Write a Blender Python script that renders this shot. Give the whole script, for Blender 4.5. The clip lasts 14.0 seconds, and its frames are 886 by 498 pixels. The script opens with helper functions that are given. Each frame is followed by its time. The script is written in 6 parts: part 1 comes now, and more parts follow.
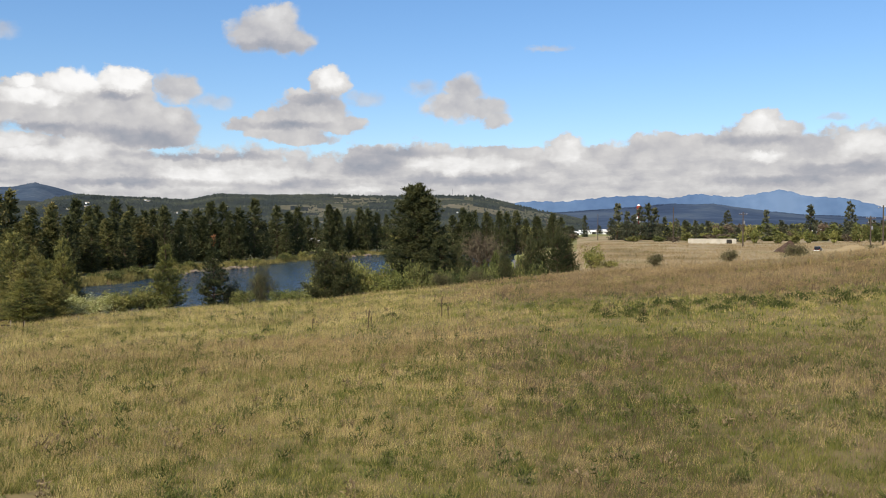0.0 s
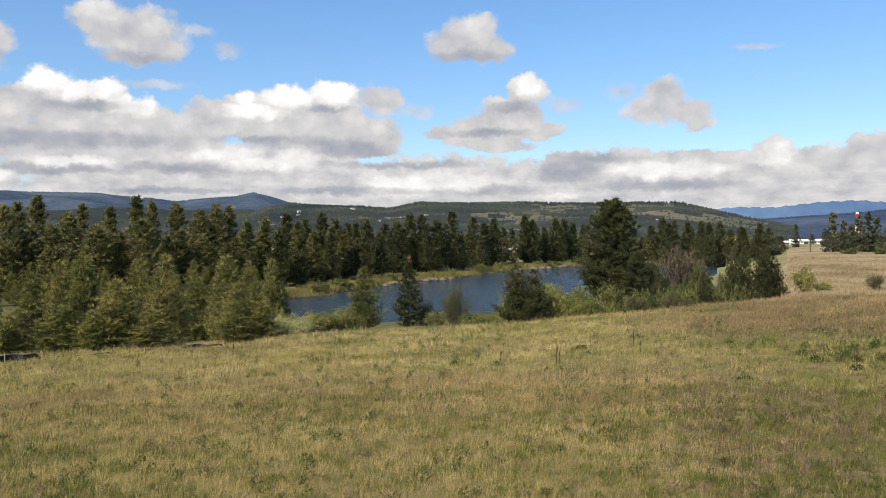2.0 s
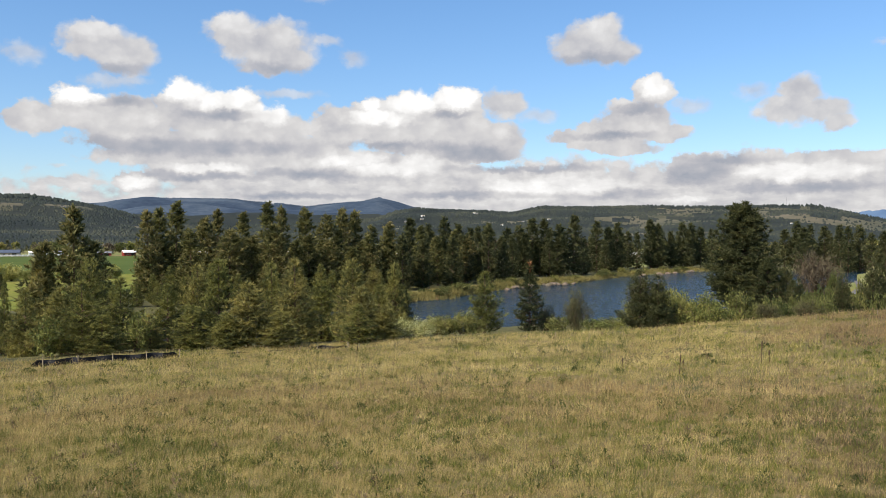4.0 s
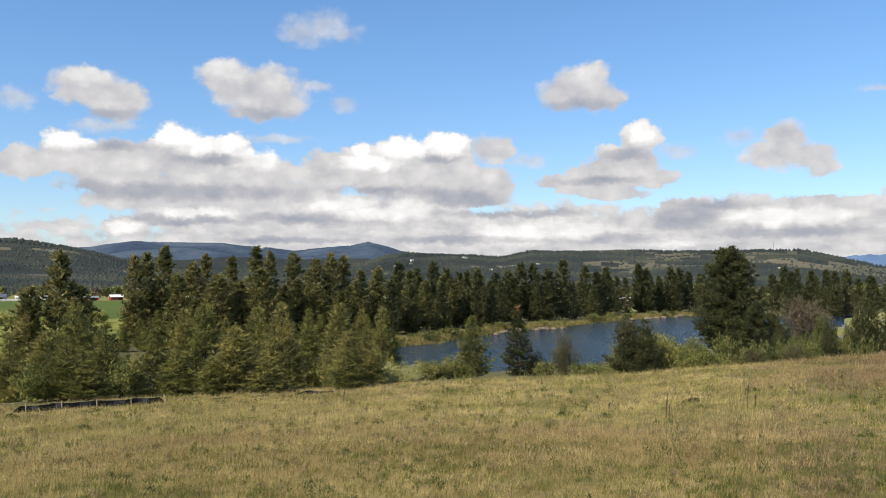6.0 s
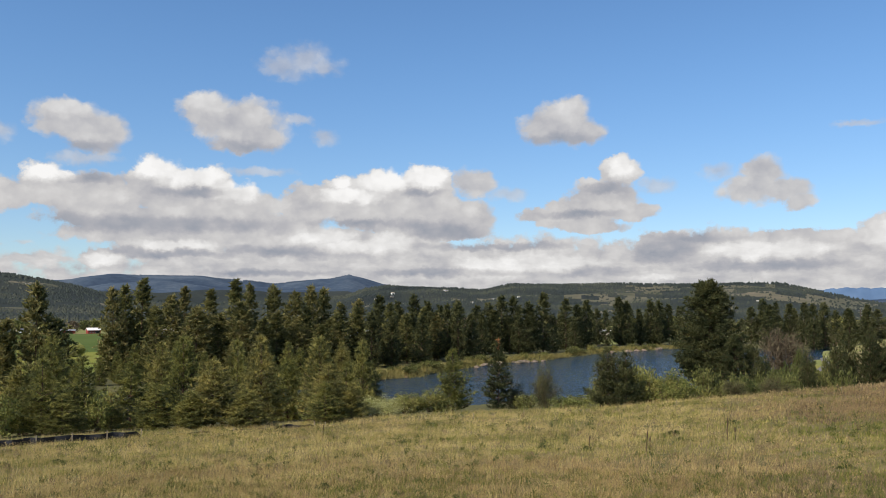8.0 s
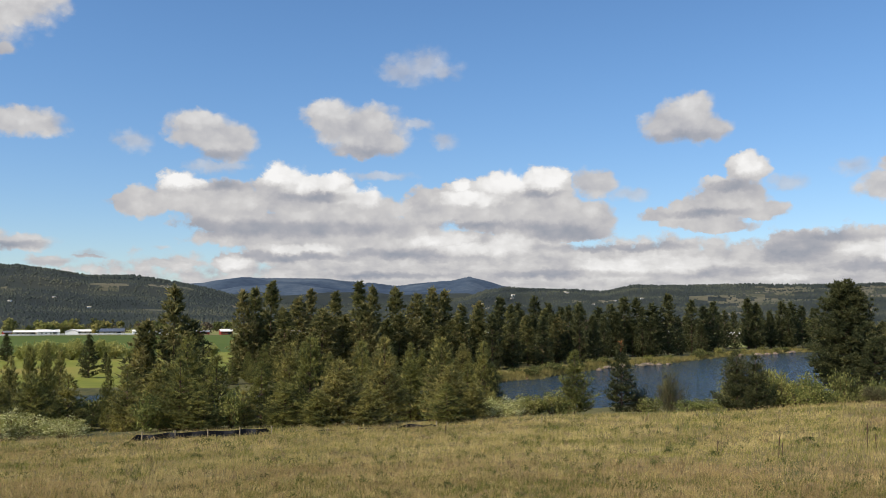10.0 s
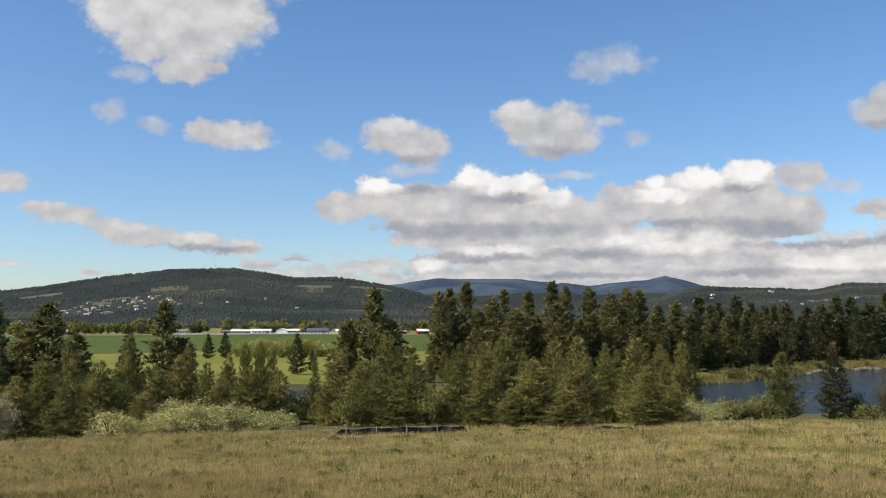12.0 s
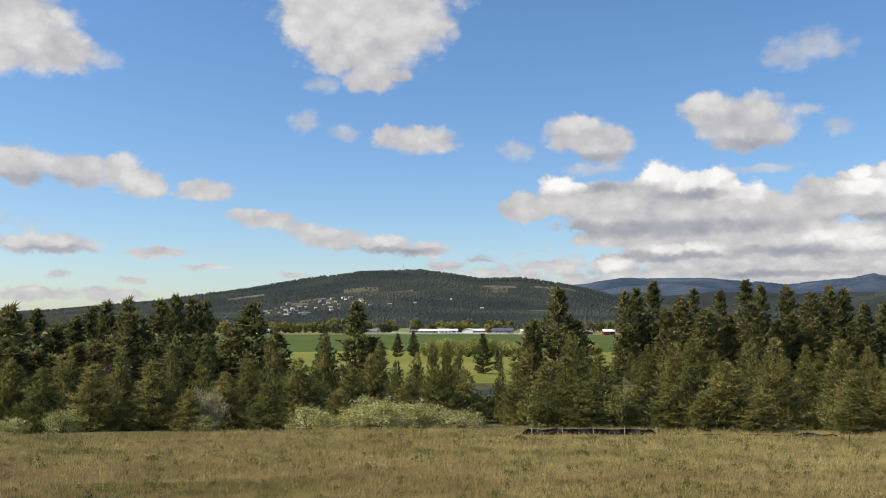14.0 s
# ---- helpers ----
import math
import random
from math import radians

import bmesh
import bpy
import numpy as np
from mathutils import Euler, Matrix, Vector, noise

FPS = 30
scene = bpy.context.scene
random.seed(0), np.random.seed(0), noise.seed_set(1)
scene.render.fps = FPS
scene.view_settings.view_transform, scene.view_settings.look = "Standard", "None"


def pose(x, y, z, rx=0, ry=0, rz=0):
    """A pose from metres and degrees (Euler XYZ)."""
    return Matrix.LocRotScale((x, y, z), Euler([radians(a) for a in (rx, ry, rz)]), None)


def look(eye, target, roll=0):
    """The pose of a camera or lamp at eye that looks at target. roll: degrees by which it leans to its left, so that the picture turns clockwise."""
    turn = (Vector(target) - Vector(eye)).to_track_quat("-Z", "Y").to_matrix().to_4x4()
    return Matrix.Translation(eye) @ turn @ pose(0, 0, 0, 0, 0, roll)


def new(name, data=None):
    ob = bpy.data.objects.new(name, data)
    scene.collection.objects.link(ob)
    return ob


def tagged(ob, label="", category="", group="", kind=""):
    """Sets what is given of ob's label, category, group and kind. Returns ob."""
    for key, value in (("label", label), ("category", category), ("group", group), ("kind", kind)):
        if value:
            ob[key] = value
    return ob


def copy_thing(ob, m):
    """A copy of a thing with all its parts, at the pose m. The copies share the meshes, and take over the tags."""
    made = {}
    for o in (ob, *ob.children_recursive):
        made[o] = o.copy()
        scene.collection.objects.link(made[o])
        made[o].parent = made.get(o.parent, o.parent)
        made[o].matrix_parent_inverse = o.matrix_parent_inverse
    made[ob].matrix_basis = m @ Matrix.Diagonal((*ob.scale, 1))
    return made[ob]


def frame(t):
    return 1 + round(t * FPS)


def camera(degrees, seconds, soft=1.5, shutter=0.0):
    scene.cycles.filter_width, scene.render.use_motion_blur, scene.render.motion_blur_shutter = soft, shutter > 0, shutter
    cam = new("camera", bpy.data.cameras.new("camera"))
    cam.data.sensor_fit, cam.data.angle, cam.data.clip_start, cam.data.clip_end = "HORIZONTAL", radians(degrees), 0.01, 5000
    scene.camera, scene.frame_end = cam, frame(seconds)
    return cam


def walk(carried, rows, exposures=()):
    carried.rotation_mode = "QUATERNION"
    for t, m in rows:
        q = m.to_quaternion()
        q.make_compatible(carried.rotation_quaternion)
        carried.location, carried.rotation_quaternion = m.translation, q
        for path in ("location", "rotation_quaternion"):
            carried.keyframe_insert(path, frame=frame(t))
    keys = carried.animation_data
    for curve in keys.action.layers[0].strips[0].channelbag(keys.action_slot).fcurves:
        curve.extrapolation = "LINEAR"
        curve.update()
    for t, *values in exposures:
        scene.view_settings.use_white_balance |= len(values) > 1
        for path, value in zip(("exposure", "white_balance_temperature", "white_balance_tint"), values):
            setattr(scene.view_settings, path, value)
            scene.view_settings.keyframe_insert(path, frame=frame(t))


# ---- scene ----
cam = camera(52.6, 14.0, soft=0.8)
PATH = [
    (0.0, 0.00, 0.00, 7.20, 0.00, -1.58), (0.5, 0.18, 0.55, 7.64, 3.11, -1.66), (1.0, 0.37, 0.82, 8.22, 6.26, -1.52),
    (1.5, 0.49, 0.90, 8.77, 9.43, -1.32), (2.0, 0.55, 0.90, 9.28, 12.53, -1.17), (2.5, 0.60, 0.84, 9.34, 14.07, -1.00),
    (3.0, 0.66, 0.76, 9.34, 16.80, -0.97), (3.2, 0.69, 0.74, 9.34, 18.02, -0.96), (3.8, 0.80, 0.68, 9.35, 20.10, -0.92),
    (4.6, 0.97, 0.58, 9.36, 20.55, -0.88), (5.3, 1.11, 0.50, 9.36, 20.26, -0.86), (5.5, 1.13, 0.48, 9.36, 20.07, -0.75),
    (6.0, 1.14, 0.47, 9.36, 19.68, 1.94), (6.5, 1.15, 0.46, 9.35, 19.25, 3.88), (7.0, 1.16, 0.45, 9.35, 18.83, 3.99),
    (7.2, 1.17, 0.44, 9.34, 18.68, 4.00), (8.2, 1.20, 0.37, 9.30, 18.45, 4.05), (9.3, 1.23, 0.29, 9.26, 21.30, 4.08),
    (9.5, 1.24, 0.27, 9.25, 22.69, 4.10), (10.0, 1.24, 0.26, 9.24, 26.12, 4.17), (10.5, 1.24, 0.26, 9.22, 29.37, 4.15),
    (11.0, 1.24, 0.26, 9.22, 32.37, 4.17), (11.5, 1.24, 0.26, 9.22, 35.40, 4.19), (12.0, 1.25, 0.26, 9.21, 38.38, 4.19),
    (12.5, 1.27, 0.26, 9.21, 41.34, 4.19), (13.0, 1.29, 0.27, 9.21, 44.28, 4.20), (13.5, 1.31, 0.27, 9.21, 47.20, 4.20),
    (14.0, 1.32, 0.27, 9.20, 50.11, 4.20)]
walk(cam, [(t, pose(x, y, z, 90 + pitch, 0, yaw)) for t, x, y, z, yaw, pitch in PATH],
     exposures=[(0.0, 0.14), (2.0, 0.27), (5.5, 0.29), (6.1, 0.31), (6.6, 0.22), (7.0, 0.14), (9.5, 0.07), (14.0, 0.12)])

# ---- sun and sky ----
SUN_AZ, SUN_EL = 150.0, 45.0          # degrees to the left of +y, and up
sun = new("sun", bpy.data.lights.new("sun", "SUN"))
sun.data.energy, sun.data.angle, sun.data.color = 5.2, radians(0.53), (1.0, 0.905, 0.765)
sun_way = Vector((-math.sin(radians(SUN_AZ)) * math.cos(radians(SUN_EL)), math.cos(radians(SUN_AZ)) * math.cos(radians(SUN_EL)), math.sin(radians(SUN_EL))))
sun.matrix_basis = look(sun_way * 300, (0, 0, 0))

# clouds: azimuth to the left of +y and elevation of a lobe, its half width and half height, all in degrees
CUMULUS = [
    (44.92, 6.84, 1.82, 1.01), (42.56, 7.46, 2.0, 1.23), (39.76, 6.72, 3.09, 1.52), (36.05, 7.71, 2.26, 1.66), (33.61, 7.53, 2.26, 1.52), (31.13, 6.66, 2.18, 1.23),
    (38.06, 5.73, 4.35, 0.79), (33.59, 5.69, 4.35, 0.72), (27.19, 6.79, 1.67, 1.37), (24.94, 7.56, 1.31, 1.16), (22.47, 7.56, 2.11, 1.44), (19.49, 7.8, 1.82, 1.59),
    (21.02, 6.12, 4.72, 1.37), (17.04, 6.09, 2.25, 1.16), (18.13, 5.13, 2.54, 0.58)]
CROWNS = [
    (9.63, 6.35, 2.6, 0.75), (9.98, 5.73, 2.6, 0.45), (7.26, 8.85, 1.32, 0.94), (8.24, 7.33, 2.26, 1.08), (6.57, 6.33, 1.53, 0.61), (11.72, 6.15, 2.03, 0.51), (8.96, 5.42, 2.18, 0.51)]
PUFFS = [
    (11.11, 11.72, 2.2, 1.1), (16.49, 8.23, 1.31, 0.94), (-1.37, 8.57, 1.24, 0.87), (-0.58, 7.52, 1.75, 0.87), (-2.55, 7.33, 1.64, 0.65), (-3.45, 6.62, 0.87, 0.43),
    (41.68, 11.46, 1.84, 0.97), (39.84, 10.66, 1.69, 1.23), (41.12, 11.26, 2.21, 1.01), (33.4, 12.45, 1.7, 1.08), (31.36, 11.72, 2.8, 1.44), (30.1, 10.98, 1.54, 1.01),
    (31.35, 10.35, 1.61, 0.51), (10.65, 12.19, 1.7, 1.3), (10.22, 12.72, 1.04, 0.94), (11.78, 11.61, 1.4, 0.87), (9.55, 11.31, 1.33, 0.79)]
PUFFS_WEST = [
    (58.32, 18.38, 2.51, 2.17), (55.04, 17.64, 3.98, 2.53), (52.29, 18.2, 2.89, 1.66), (56.49, 16.41, 2.56, 1.3), (54.84, 14.9, 1.94, 0.79), (53.01, 15.17, 0.97, 0.43),
    (55.42, 19.66, 5.75, 1.8), (76.3, 16.3, 3.57, 2.38), (73.99, 15.38, 2.47, 1.3), (75.75, 8.77, 2.34, 1.19), (72.39, 8.53, 1.75, 0.97), (70.08, 8.73, 1.17, 0.9),
    (68.79, 7.91, 1.38, 0.9), (65.01, 7.65, 1.75, 0.61), (51.72, 11.1, 2.58, 0.83), (53.47, 11.4, 1.1, 0.58)]
STREAKS = [
    (62.76, 6.25, 1.23, 0.4), (60.94, 5.86, 1.81, 0.51), (58.71, 5.3, 1.74, 0.51), (56.75, 4.71, 2.03, 0.65), (53.87, 4.44, 1.74, 0.61), (51.34, 4.16, 1.88, 0.47),
    (49.82, 3.15, 1.3, 0.36), (74.11, 4.2, 2.97, 0.61), (67.94, 3.79, 1.74, 0.32), (73.45, 2.4, 0.87, 0.32), (69.2, 2.13, 0.87, 0.22), (64.75, 2.91, 1.45, 0.14),
    (74.62, 1.23, 2.17, 0.4), (71.19, 1.26, 0.94, 0.47), (69.6, 1.17, 1.3, 0.4), (42.88, 3.13, 2.1, 0.4), (39.35, 3.38, 1.3, 0.51), (47.72, 3.44, 1.16, 0.18),
    (59.56, 2.5, 0.94, 0.18)]
WISPS = [      # thin and half transparent
    (58.97, 12.1, 0.92, 0.65), (56.37, 11.5, 0.99, 0.47),
    (27.42, 15.9, 1.58, 1.01), (26.07, 15.38, 1.27, 0.58), (28.69, 15.39, 1.5, 0.94), (45.33, 10.44, 1.1, 0.61), (26.12, 11.12, 0.96, 0.58),
    (27.94, 12.05, 1.18, 0.36), (40.64, 9.08, 1.54, 0.47), (30.26, 8.82, 1.97, 0.29), (14.17, 7.55, 1.24, 0.43), (5.03, 7.9, 1.24, 0.51), (47.57, 3.65, 1.23, 0.25),
    (42.77, 3.14, 2.31, 0.51), (43.75, 4.13, 0.51, 0.18), (1.4, 8.64, 0.95, 0.51), (-6.65, 10.96, 1.32, 0.22), (-23.61, 6.21, 0.73, 0.22), (5.16, 8.08, 0.88, 0.36),
    (71.62, 14.99, 1.49, 0.51), (57.92, 14.47, 1.12, 0.51), (66.53, 7.53, 1.09, 0.29), (40.15, 9.25, 1.68, 0.32)]
BANK = [
    (28.97, 5.26, 3.0, 0.9), (34.97, 4.82, 6.5, 0.8), (-14.0, 3.9, 13.0, 1.1), (-21.0, 4.2, 7.0, 1.2),
    (4.0, 1.6, 44.0, 2.9), (24.0, 3.0, 11.5, 1.6), (14.0, 3.0, 9.0, 1.3), (-40.0, 1.8, 30.0, 3.0), (39.35, 3.27, 1.59, 0.65), (35.3, 3.86, 3.26, 0.87), (30.75, 4.63, 4.35, 0.79), (22.47, 4.28, 2.39, 0.94),
    (0.8, 3.5, 6.51, 1.52), (27.18, 4.84, 2.17, 0.65), (24.47, 4.42, 3.26, 0.94), (21.11, 4.4, 2.39, 1.01), (4.28, 4.13, 2.17, 0.94), (-3.45, 4.21, 5.07, 0.72),
    (-7.8, 4.53, 1.45, 1.01), (-14.32, 4.71, 3.44, 0.94), (-19.42, 5.32, 2.47, 1.16), (-19.57, 6.15, 1.31, 0.72), (-24.98, 4.54, 2.39, 1.23), (-21.79, 4.41, 2.17, 0.65)]
LIT = [      # sunlit heads
    (36.0, 8.8, 1.83, 0.72), (33.91, 8.37, 2.12, 0.79), (31.5, 7.58, 1.75, 0.65), (42.58, 8.2, 1.6, 0.47), (24.95, 8.24, 0.73, 0.54),
    (22.11, 8.32, 1.75, 0.87), (19.49, 8.74, 1.46, 0.87), (24.29, 7.38, 2.18, 0.51), (7.18, 9.13, 1.02, 0.65)]
LIT_LOW = [
    (22.11, 4.35, 1.52, 0.58), (26.09, 4.71, 2.17, 0.4), (14.93, 3.02, 2.39, 0.79), (34.96, 4.11, 2.39, 0.32), (-0.14, 3.81, 2.03, 0.58), (39.35, 3.27, 1.23, 0.43),
    (21.73, 4.85, 1.81, 0.65), (24.91, 5.12, 1.59, 0.51), (-7.8, 4.67, 1.23, 0.79), (-19.41, 5.93, 1.6, 0.72), (-19.59, 4.07, 1.23, 0.29), (24.48, 4.16, 2.17, 0.36),
    (11.87, 3.21, 2.31, 0.65), (-2.38, 3.78, 2.53, 0.43), (-25.12, 4.98, 1.45, 0.72), (5.18, 2.41, 2.89, 0.32)]
LIT_WEST = [
    (10.57, 12.6, 1.33, 0.65), (32.98, 12.96, 1.85, 0.65), (41.53, 11.91, 1.7, 0.51),
    (56.32, 18.29, 4.18, 1.59), (52.47, 18.37, 2.51, 0.94), (75.76, 9.16, 1.83, 0.58), (70.09, 9.2, 0.88, 0.43), (68.79, 7.91, 1.02, 0.58), (57.54, 5.28, 0.94, 0.29),
    (53.66, 4.8, 1.09, 0.32), (50.44, 4.31, 1.09, 0.25), (76.31, 16.61, 3.01, 1.44), (74.72, 4.51, 1.45, 0.29), (51.72, 11.42, 1.84, 0.36)]
SHADE = [      # grey undersides
    (38.73, 5.36, 4.35, 0.47), (33.58, 5.41, 4.35, 0.47), (39.78, 7.96, 1.53, 0.32), (33.96, 7.38, 2.33, 0.29), (22.11, 5.44, 3.99, 0.43), (17.77, 4.98, 2.32, 0.32),
    (19.86, 7.66, 1.38, 0.29), (8.06, 7.81, 1.24, 0.32), (9.63, 6.21, 2.4, 0.25), (11.3, 10.89, 2.57, 0.36), (31.52, 10.2, 2.2, 0.43),
    (40.16, 9.86, 1.83, 0.36)]
SHADE_LOW = [
    (35.64, 3.61, 3.98, 0.25), (28.61, 3.83, 3.26, 0.32), (14.92, 4.17, 4.34, 0.22), (4.96, 3.6, 1.45, 0.51), (2.99, 4.58, 2.54, 0.36), (18.51, 2.54, 4.34, 0.25),
    (6.98, 2.52, 3.97, 0.29), (29.31, 2.46, 3.97, 0.22), (4.17, 3.92, 1.74, 0.65), (23.56, 5.63, 3.48, 0.32), (18.55, 5.15, 3.26, 0.4),
    (-1.3, 2.85, 3.98, 0.32), (-20.56, 2.67, 3.25, 0.32), (-19.26, 5.06, 2.54, 0.36), (-24.25, 3.19, 3.25, 0.36), (74.82, 7.85, 2.92, 0.36),
    (53.15, 4.05, 3.26, 0.22), (74.1, 3.77, 2.89, 0.22)]
AROUND = [      # the same kind of sky goes on behind
    (110, 14, 9, 3), (135, 22, 11, 4), (160, 12, 12, 3), (-60, 15, 8, 3), (-85, 24, 10, 4), (-120, 13, 12, 3), (-150, 26, 9, 4),
    (100, 5, 22, 2), (150, 5, 25, 2.2), (-80, 5, 24, 2.4), (-130, 5, 25, 2.4), (20, 38, 8, 4), (-30, 45, 9, 5), (80, 50, 9, 5)]

world = bpy.data.worlds.new("world")
scene.world = world
world.use_nodes = True
wt = world.node_tree
wt.nodes.clear()


def wn(kind, *links):
    """A node of the sky, with its first inputs set or linked in turn."""
    n = wt.nodes.new(kind)
    wset(n, links)
    return n


def wset(n, links):
    for i, v in enumerate(links):
        if v is None:
            continue
        if isinstance(v, bpy.types.NodeSocket):
            wt.links.new(v, n.inputs[i])
        else:
            n.inputs[i].default_value = v


def wmath(op, a, b=None, c=None):
    n = wt.nodes.new("ShaderNodeMath")
    n.operation = op
    wset(n, (a, b, c))
    return n.outputs[0]


def wvec(op, *a):
    n = wt.nodes.new("ShaderNodeVectorMath")
    n.operation = op
    wset(n, a)
    return n.outputs["Value"] if op in ("LENGTH", "DOT_PRODUCT") else n.outputs[0]


def step(v, lo, hi):
    n = wn("ShaderNodeMapRange", v, lo, hi, 0.0, 1.0)
    n.interpolation_type = "SMOOTHSTEP"
    return n.outputs[0]


way = wn("ShaderNodeTexCoord").outputs["Generated"]
xyz = wn("ShaderNodeSeparateXYZ", way)
az = wmath("MULTIPLY", wmath("ARCTAN2", wmath("MULTIPLY", xyz.outputs[0], -1.0), xyz.outputs[1]), 180 / math.pi)
el = wmath("MULTIPLY", wmath("ARCSINE", xyz.outputs[2]), 180 / math.pi)
flat = wn("ShaderNodeCombineXYZ", az, el, 0.0).outputs[0]


def wnoise(vec, scale, detail, rough=0.55):
    n = wt.nodes.new("ShaderNodeTexNoise")
    n.noise_dimensions = "2D"
    wt.links.new(vec, n.inputs["Vector"])
    n.inputs["Scale"].default_value, n.inputs["Detail"].default_value, n.inputs["Roughness"].default_value = scale, detail, rough
    return n


squash = wvec("MULTIPLY", flat, (1.0, 1.25, 1.0))
swirl = wnoise(squash, 0.55, 2.0, 0.5)
curl = wnoise(squash, 1.9, 5.0, 0.58)
warp = wvec("MULTIPLY_ADD", swirl.outputs["Color"], (1.0, 0.55, 0.0), (-0.5, -0.27, 0.0))
warp = wvec("ADD", warp, wvec("MULTIPLY_ADD", curl.outputs["Color"], (0.62, 0.42, 0.0), (-0.31, -0.21, 0.0)))
warped = wvec("ADD", flat, warp)


def lobes(points, coords, blend=0.25):
    """How deep a direction lies in the nearest lobe: 0 at its middle, 1 at its rim."""
    best = None
    for a, e, rx, ry in points:
        q = wvec("MULTIPLY_ADD", coords, (1 / rx, 1 / ry, 0.0), (-a / rx, -e / ry, 0.0))
        d = wvec("LENGTH", q)
        best = d if best is None else wmath("SMOOTH_MIN", best, d, blend)
    return best


def billows(scale, detail):
    """Rounded heads: 0 in the middle of a head, more in the creases."""
    n = wt.nodes.new("ShaderNodeTexVoronoi")
    n.voronoi_dimensions, n.feature = "2D", "SMOOTH_F1"
    wt.links.new(wvec("ADD", squash, wvec("MULTIPLY", curl.outputs["Color"], (0.5, 0.5, 0.0))), n.inputs["Vector"])
    n.inputs["Scale"].default_value, n.inputs["Detail"].default_value, n.inputs["Roughness"].default_value = scale, detail, 0.5
    n.inputs["Smoothness"].default_value = 0.45
    return n.outputs["Distance"]


heads = billows(0.62, 2.5)
mounds = billows(0.40, 1.0)
fray = wnoise(squash, 0.95, 7.0, 0.6)
grain = wmath("ADD", wmath("MULTIPLY_ADD", heads, 0.36, -0.19), wmath("MULTIPLY_ADD", fray.outputs["Fac"], 0.38, -0.20))
piled = lobes(CUMULUS + CROWNS, warped, 0.20)
loose = lobes(PUFFS + PUFFS_WEST + STREAKS + AROUND, warped, 0.20)
banked = lobes(BANK, warped, 0.12)
firm = step(wmath("SUBTRACT", wmath("SUBTRACT", 1.20, wmath("MINIMUM", piled, banked)), grain), -0.04, 0.24)
soft_rim = wmath("MULTIPLY", step(wmath("SUBTRACT", wmath("SUBTRACT", 1.27, loose), grain), -0.06, 0.50), 0.97)
faint = wmath("MULTIPLY", step(wmath("SUBTRACT", wmath("SUBTRACT", 1.30, lobes(WISPS, warped)), wmath("MULTIPLY", grain, 1.4)), -0.15, 0.95), 0.60)
cover = wmath("MAXIMUM", wmath("MAXIMUM", firm, soft_rim), faint)
# heads stand in the sun, undersides in the shade of the cloud itself
head_sun = step(wmath("SUBTRACT", wmath("SUBTRACT", 1.32, lobes(LIT, warped, 0.15)), wmath("MULTIPLY", grain, 0.7)), -0.20, 0.80)
low_sun = step(wmath("SUBTRACT", wmath("SUBTRACT", 1.30, lobes(LIT_LOW, warped, 0.15)), wmath("MULTIPLY", grain, 0.8)), -0.30, 0.85)
west_sun = step(wmath("SUBTRACT", wmath("SUBTRACT", 1.30, lobes(LIT_WEST, warped, 0.15)), wmath("MULTIPLY", grain, 0.8)), -0.35, 0.95)
base_shade = step(wmath("SUBTRACT", wmath("SUBTRACT", 1.30, lobes(SHADE + SHADE_LOW, warped, 0.2)), wmath("MULTIPLY", grain, 0.7)), -0.35, 0.95)
layer = wnoise(wvec("ADD", wvec("MULTIPLY", flat, (0.30, 1.0, 1.0)), wvec("MULTIPLY", warp, (0.25, 0.55, 0.0))), 1.5, 5.0, 0.56)
puffy = wmath("ADD", wmath("MULTIPLY_ADD", mounds, -0.20, 0.12), wmath("MULTIPLY_ADD", fray.outputs["Fac"], 0.16, -0.08))
streaky = wmath("MULTIPLY_ADD", layer.outputs["Fac"], 0.85, -0.42)
low = wmath("MULTIPLY", wmath("SUBTRACT", 1.0, step(el, 3.2, 5.4)), 0.62)
mixed = wn("ShaderNodeMix", low)
wt.links.new(puffy, mixed.inputs[2])
wt.links.new(streaky, mixed.inputs[3])
crease = wmath("MULTIPLY_ADD", heads, -0.20, 0.12)
tone = wmath("ADD", wmath("ADD", wmath("ADD", mixed.outputs[0], crease), 0.54), wmath("MULTIPLY_ADD", base_shade, -0.31, wmath("MAXIMUM", wmath("MULTIPLY", head_sun, 0.46), wmath("MAXIMUM", wmath("MULTIPLY", low_sun, 0.32), wmath("MULTIPLY", west_sun, 0.12)))))
ramp = wn("ShaderNodeValToRGB", tone)
ramp.color_ramp.elements[0].position, ramp.color_ramp.elements[0].color = 0.05, (0.29, 0.315, 0.37, 1)
ramp.color_ramp.elements[1].position, ramp.color_ramp.elements[1].color = 1.0, (0.89, 0.88, 0.87, 1)
for at_, c_ in ((0.32, (0.42, 0.42, 0.45, 1)), (0.55, (0.57, 0.56, 0.56, 1)), (0.80, (0.74, 0.73, 0.72, 1))):
    ramp.color_ramp.elements.new(at_).color = c_
sky = wt.nodes.new("ShaderNodeTexSky")
sky.sky_type, sky.sun_disc, sky.sun_elevation, sky.sun_rotation = "NISHITA", False, radians(SUN_EL), radians(-SUN_AZ)
sky.altitude, sky.air_density, sky.dust_density, sky.ozone_density = 600.0, 1.0, 0.6, 1.6
blue = wt.nodes.new("ShaderNodeMix")
blue.data_type, blue.blend_type = "RGBA", "MULTIPLY"
blue.inputs[0].default_value = 1.0
vivid = wt.nodes.new("ShaderNodeHueSaturation")
vivid.inputs["Saturation"].default_value = 1.10
wt.links.new(sky.outputs[0], vivid.inputs["Color"])
wt.links.new(vivid.outputs[0], blue.inputs[6])
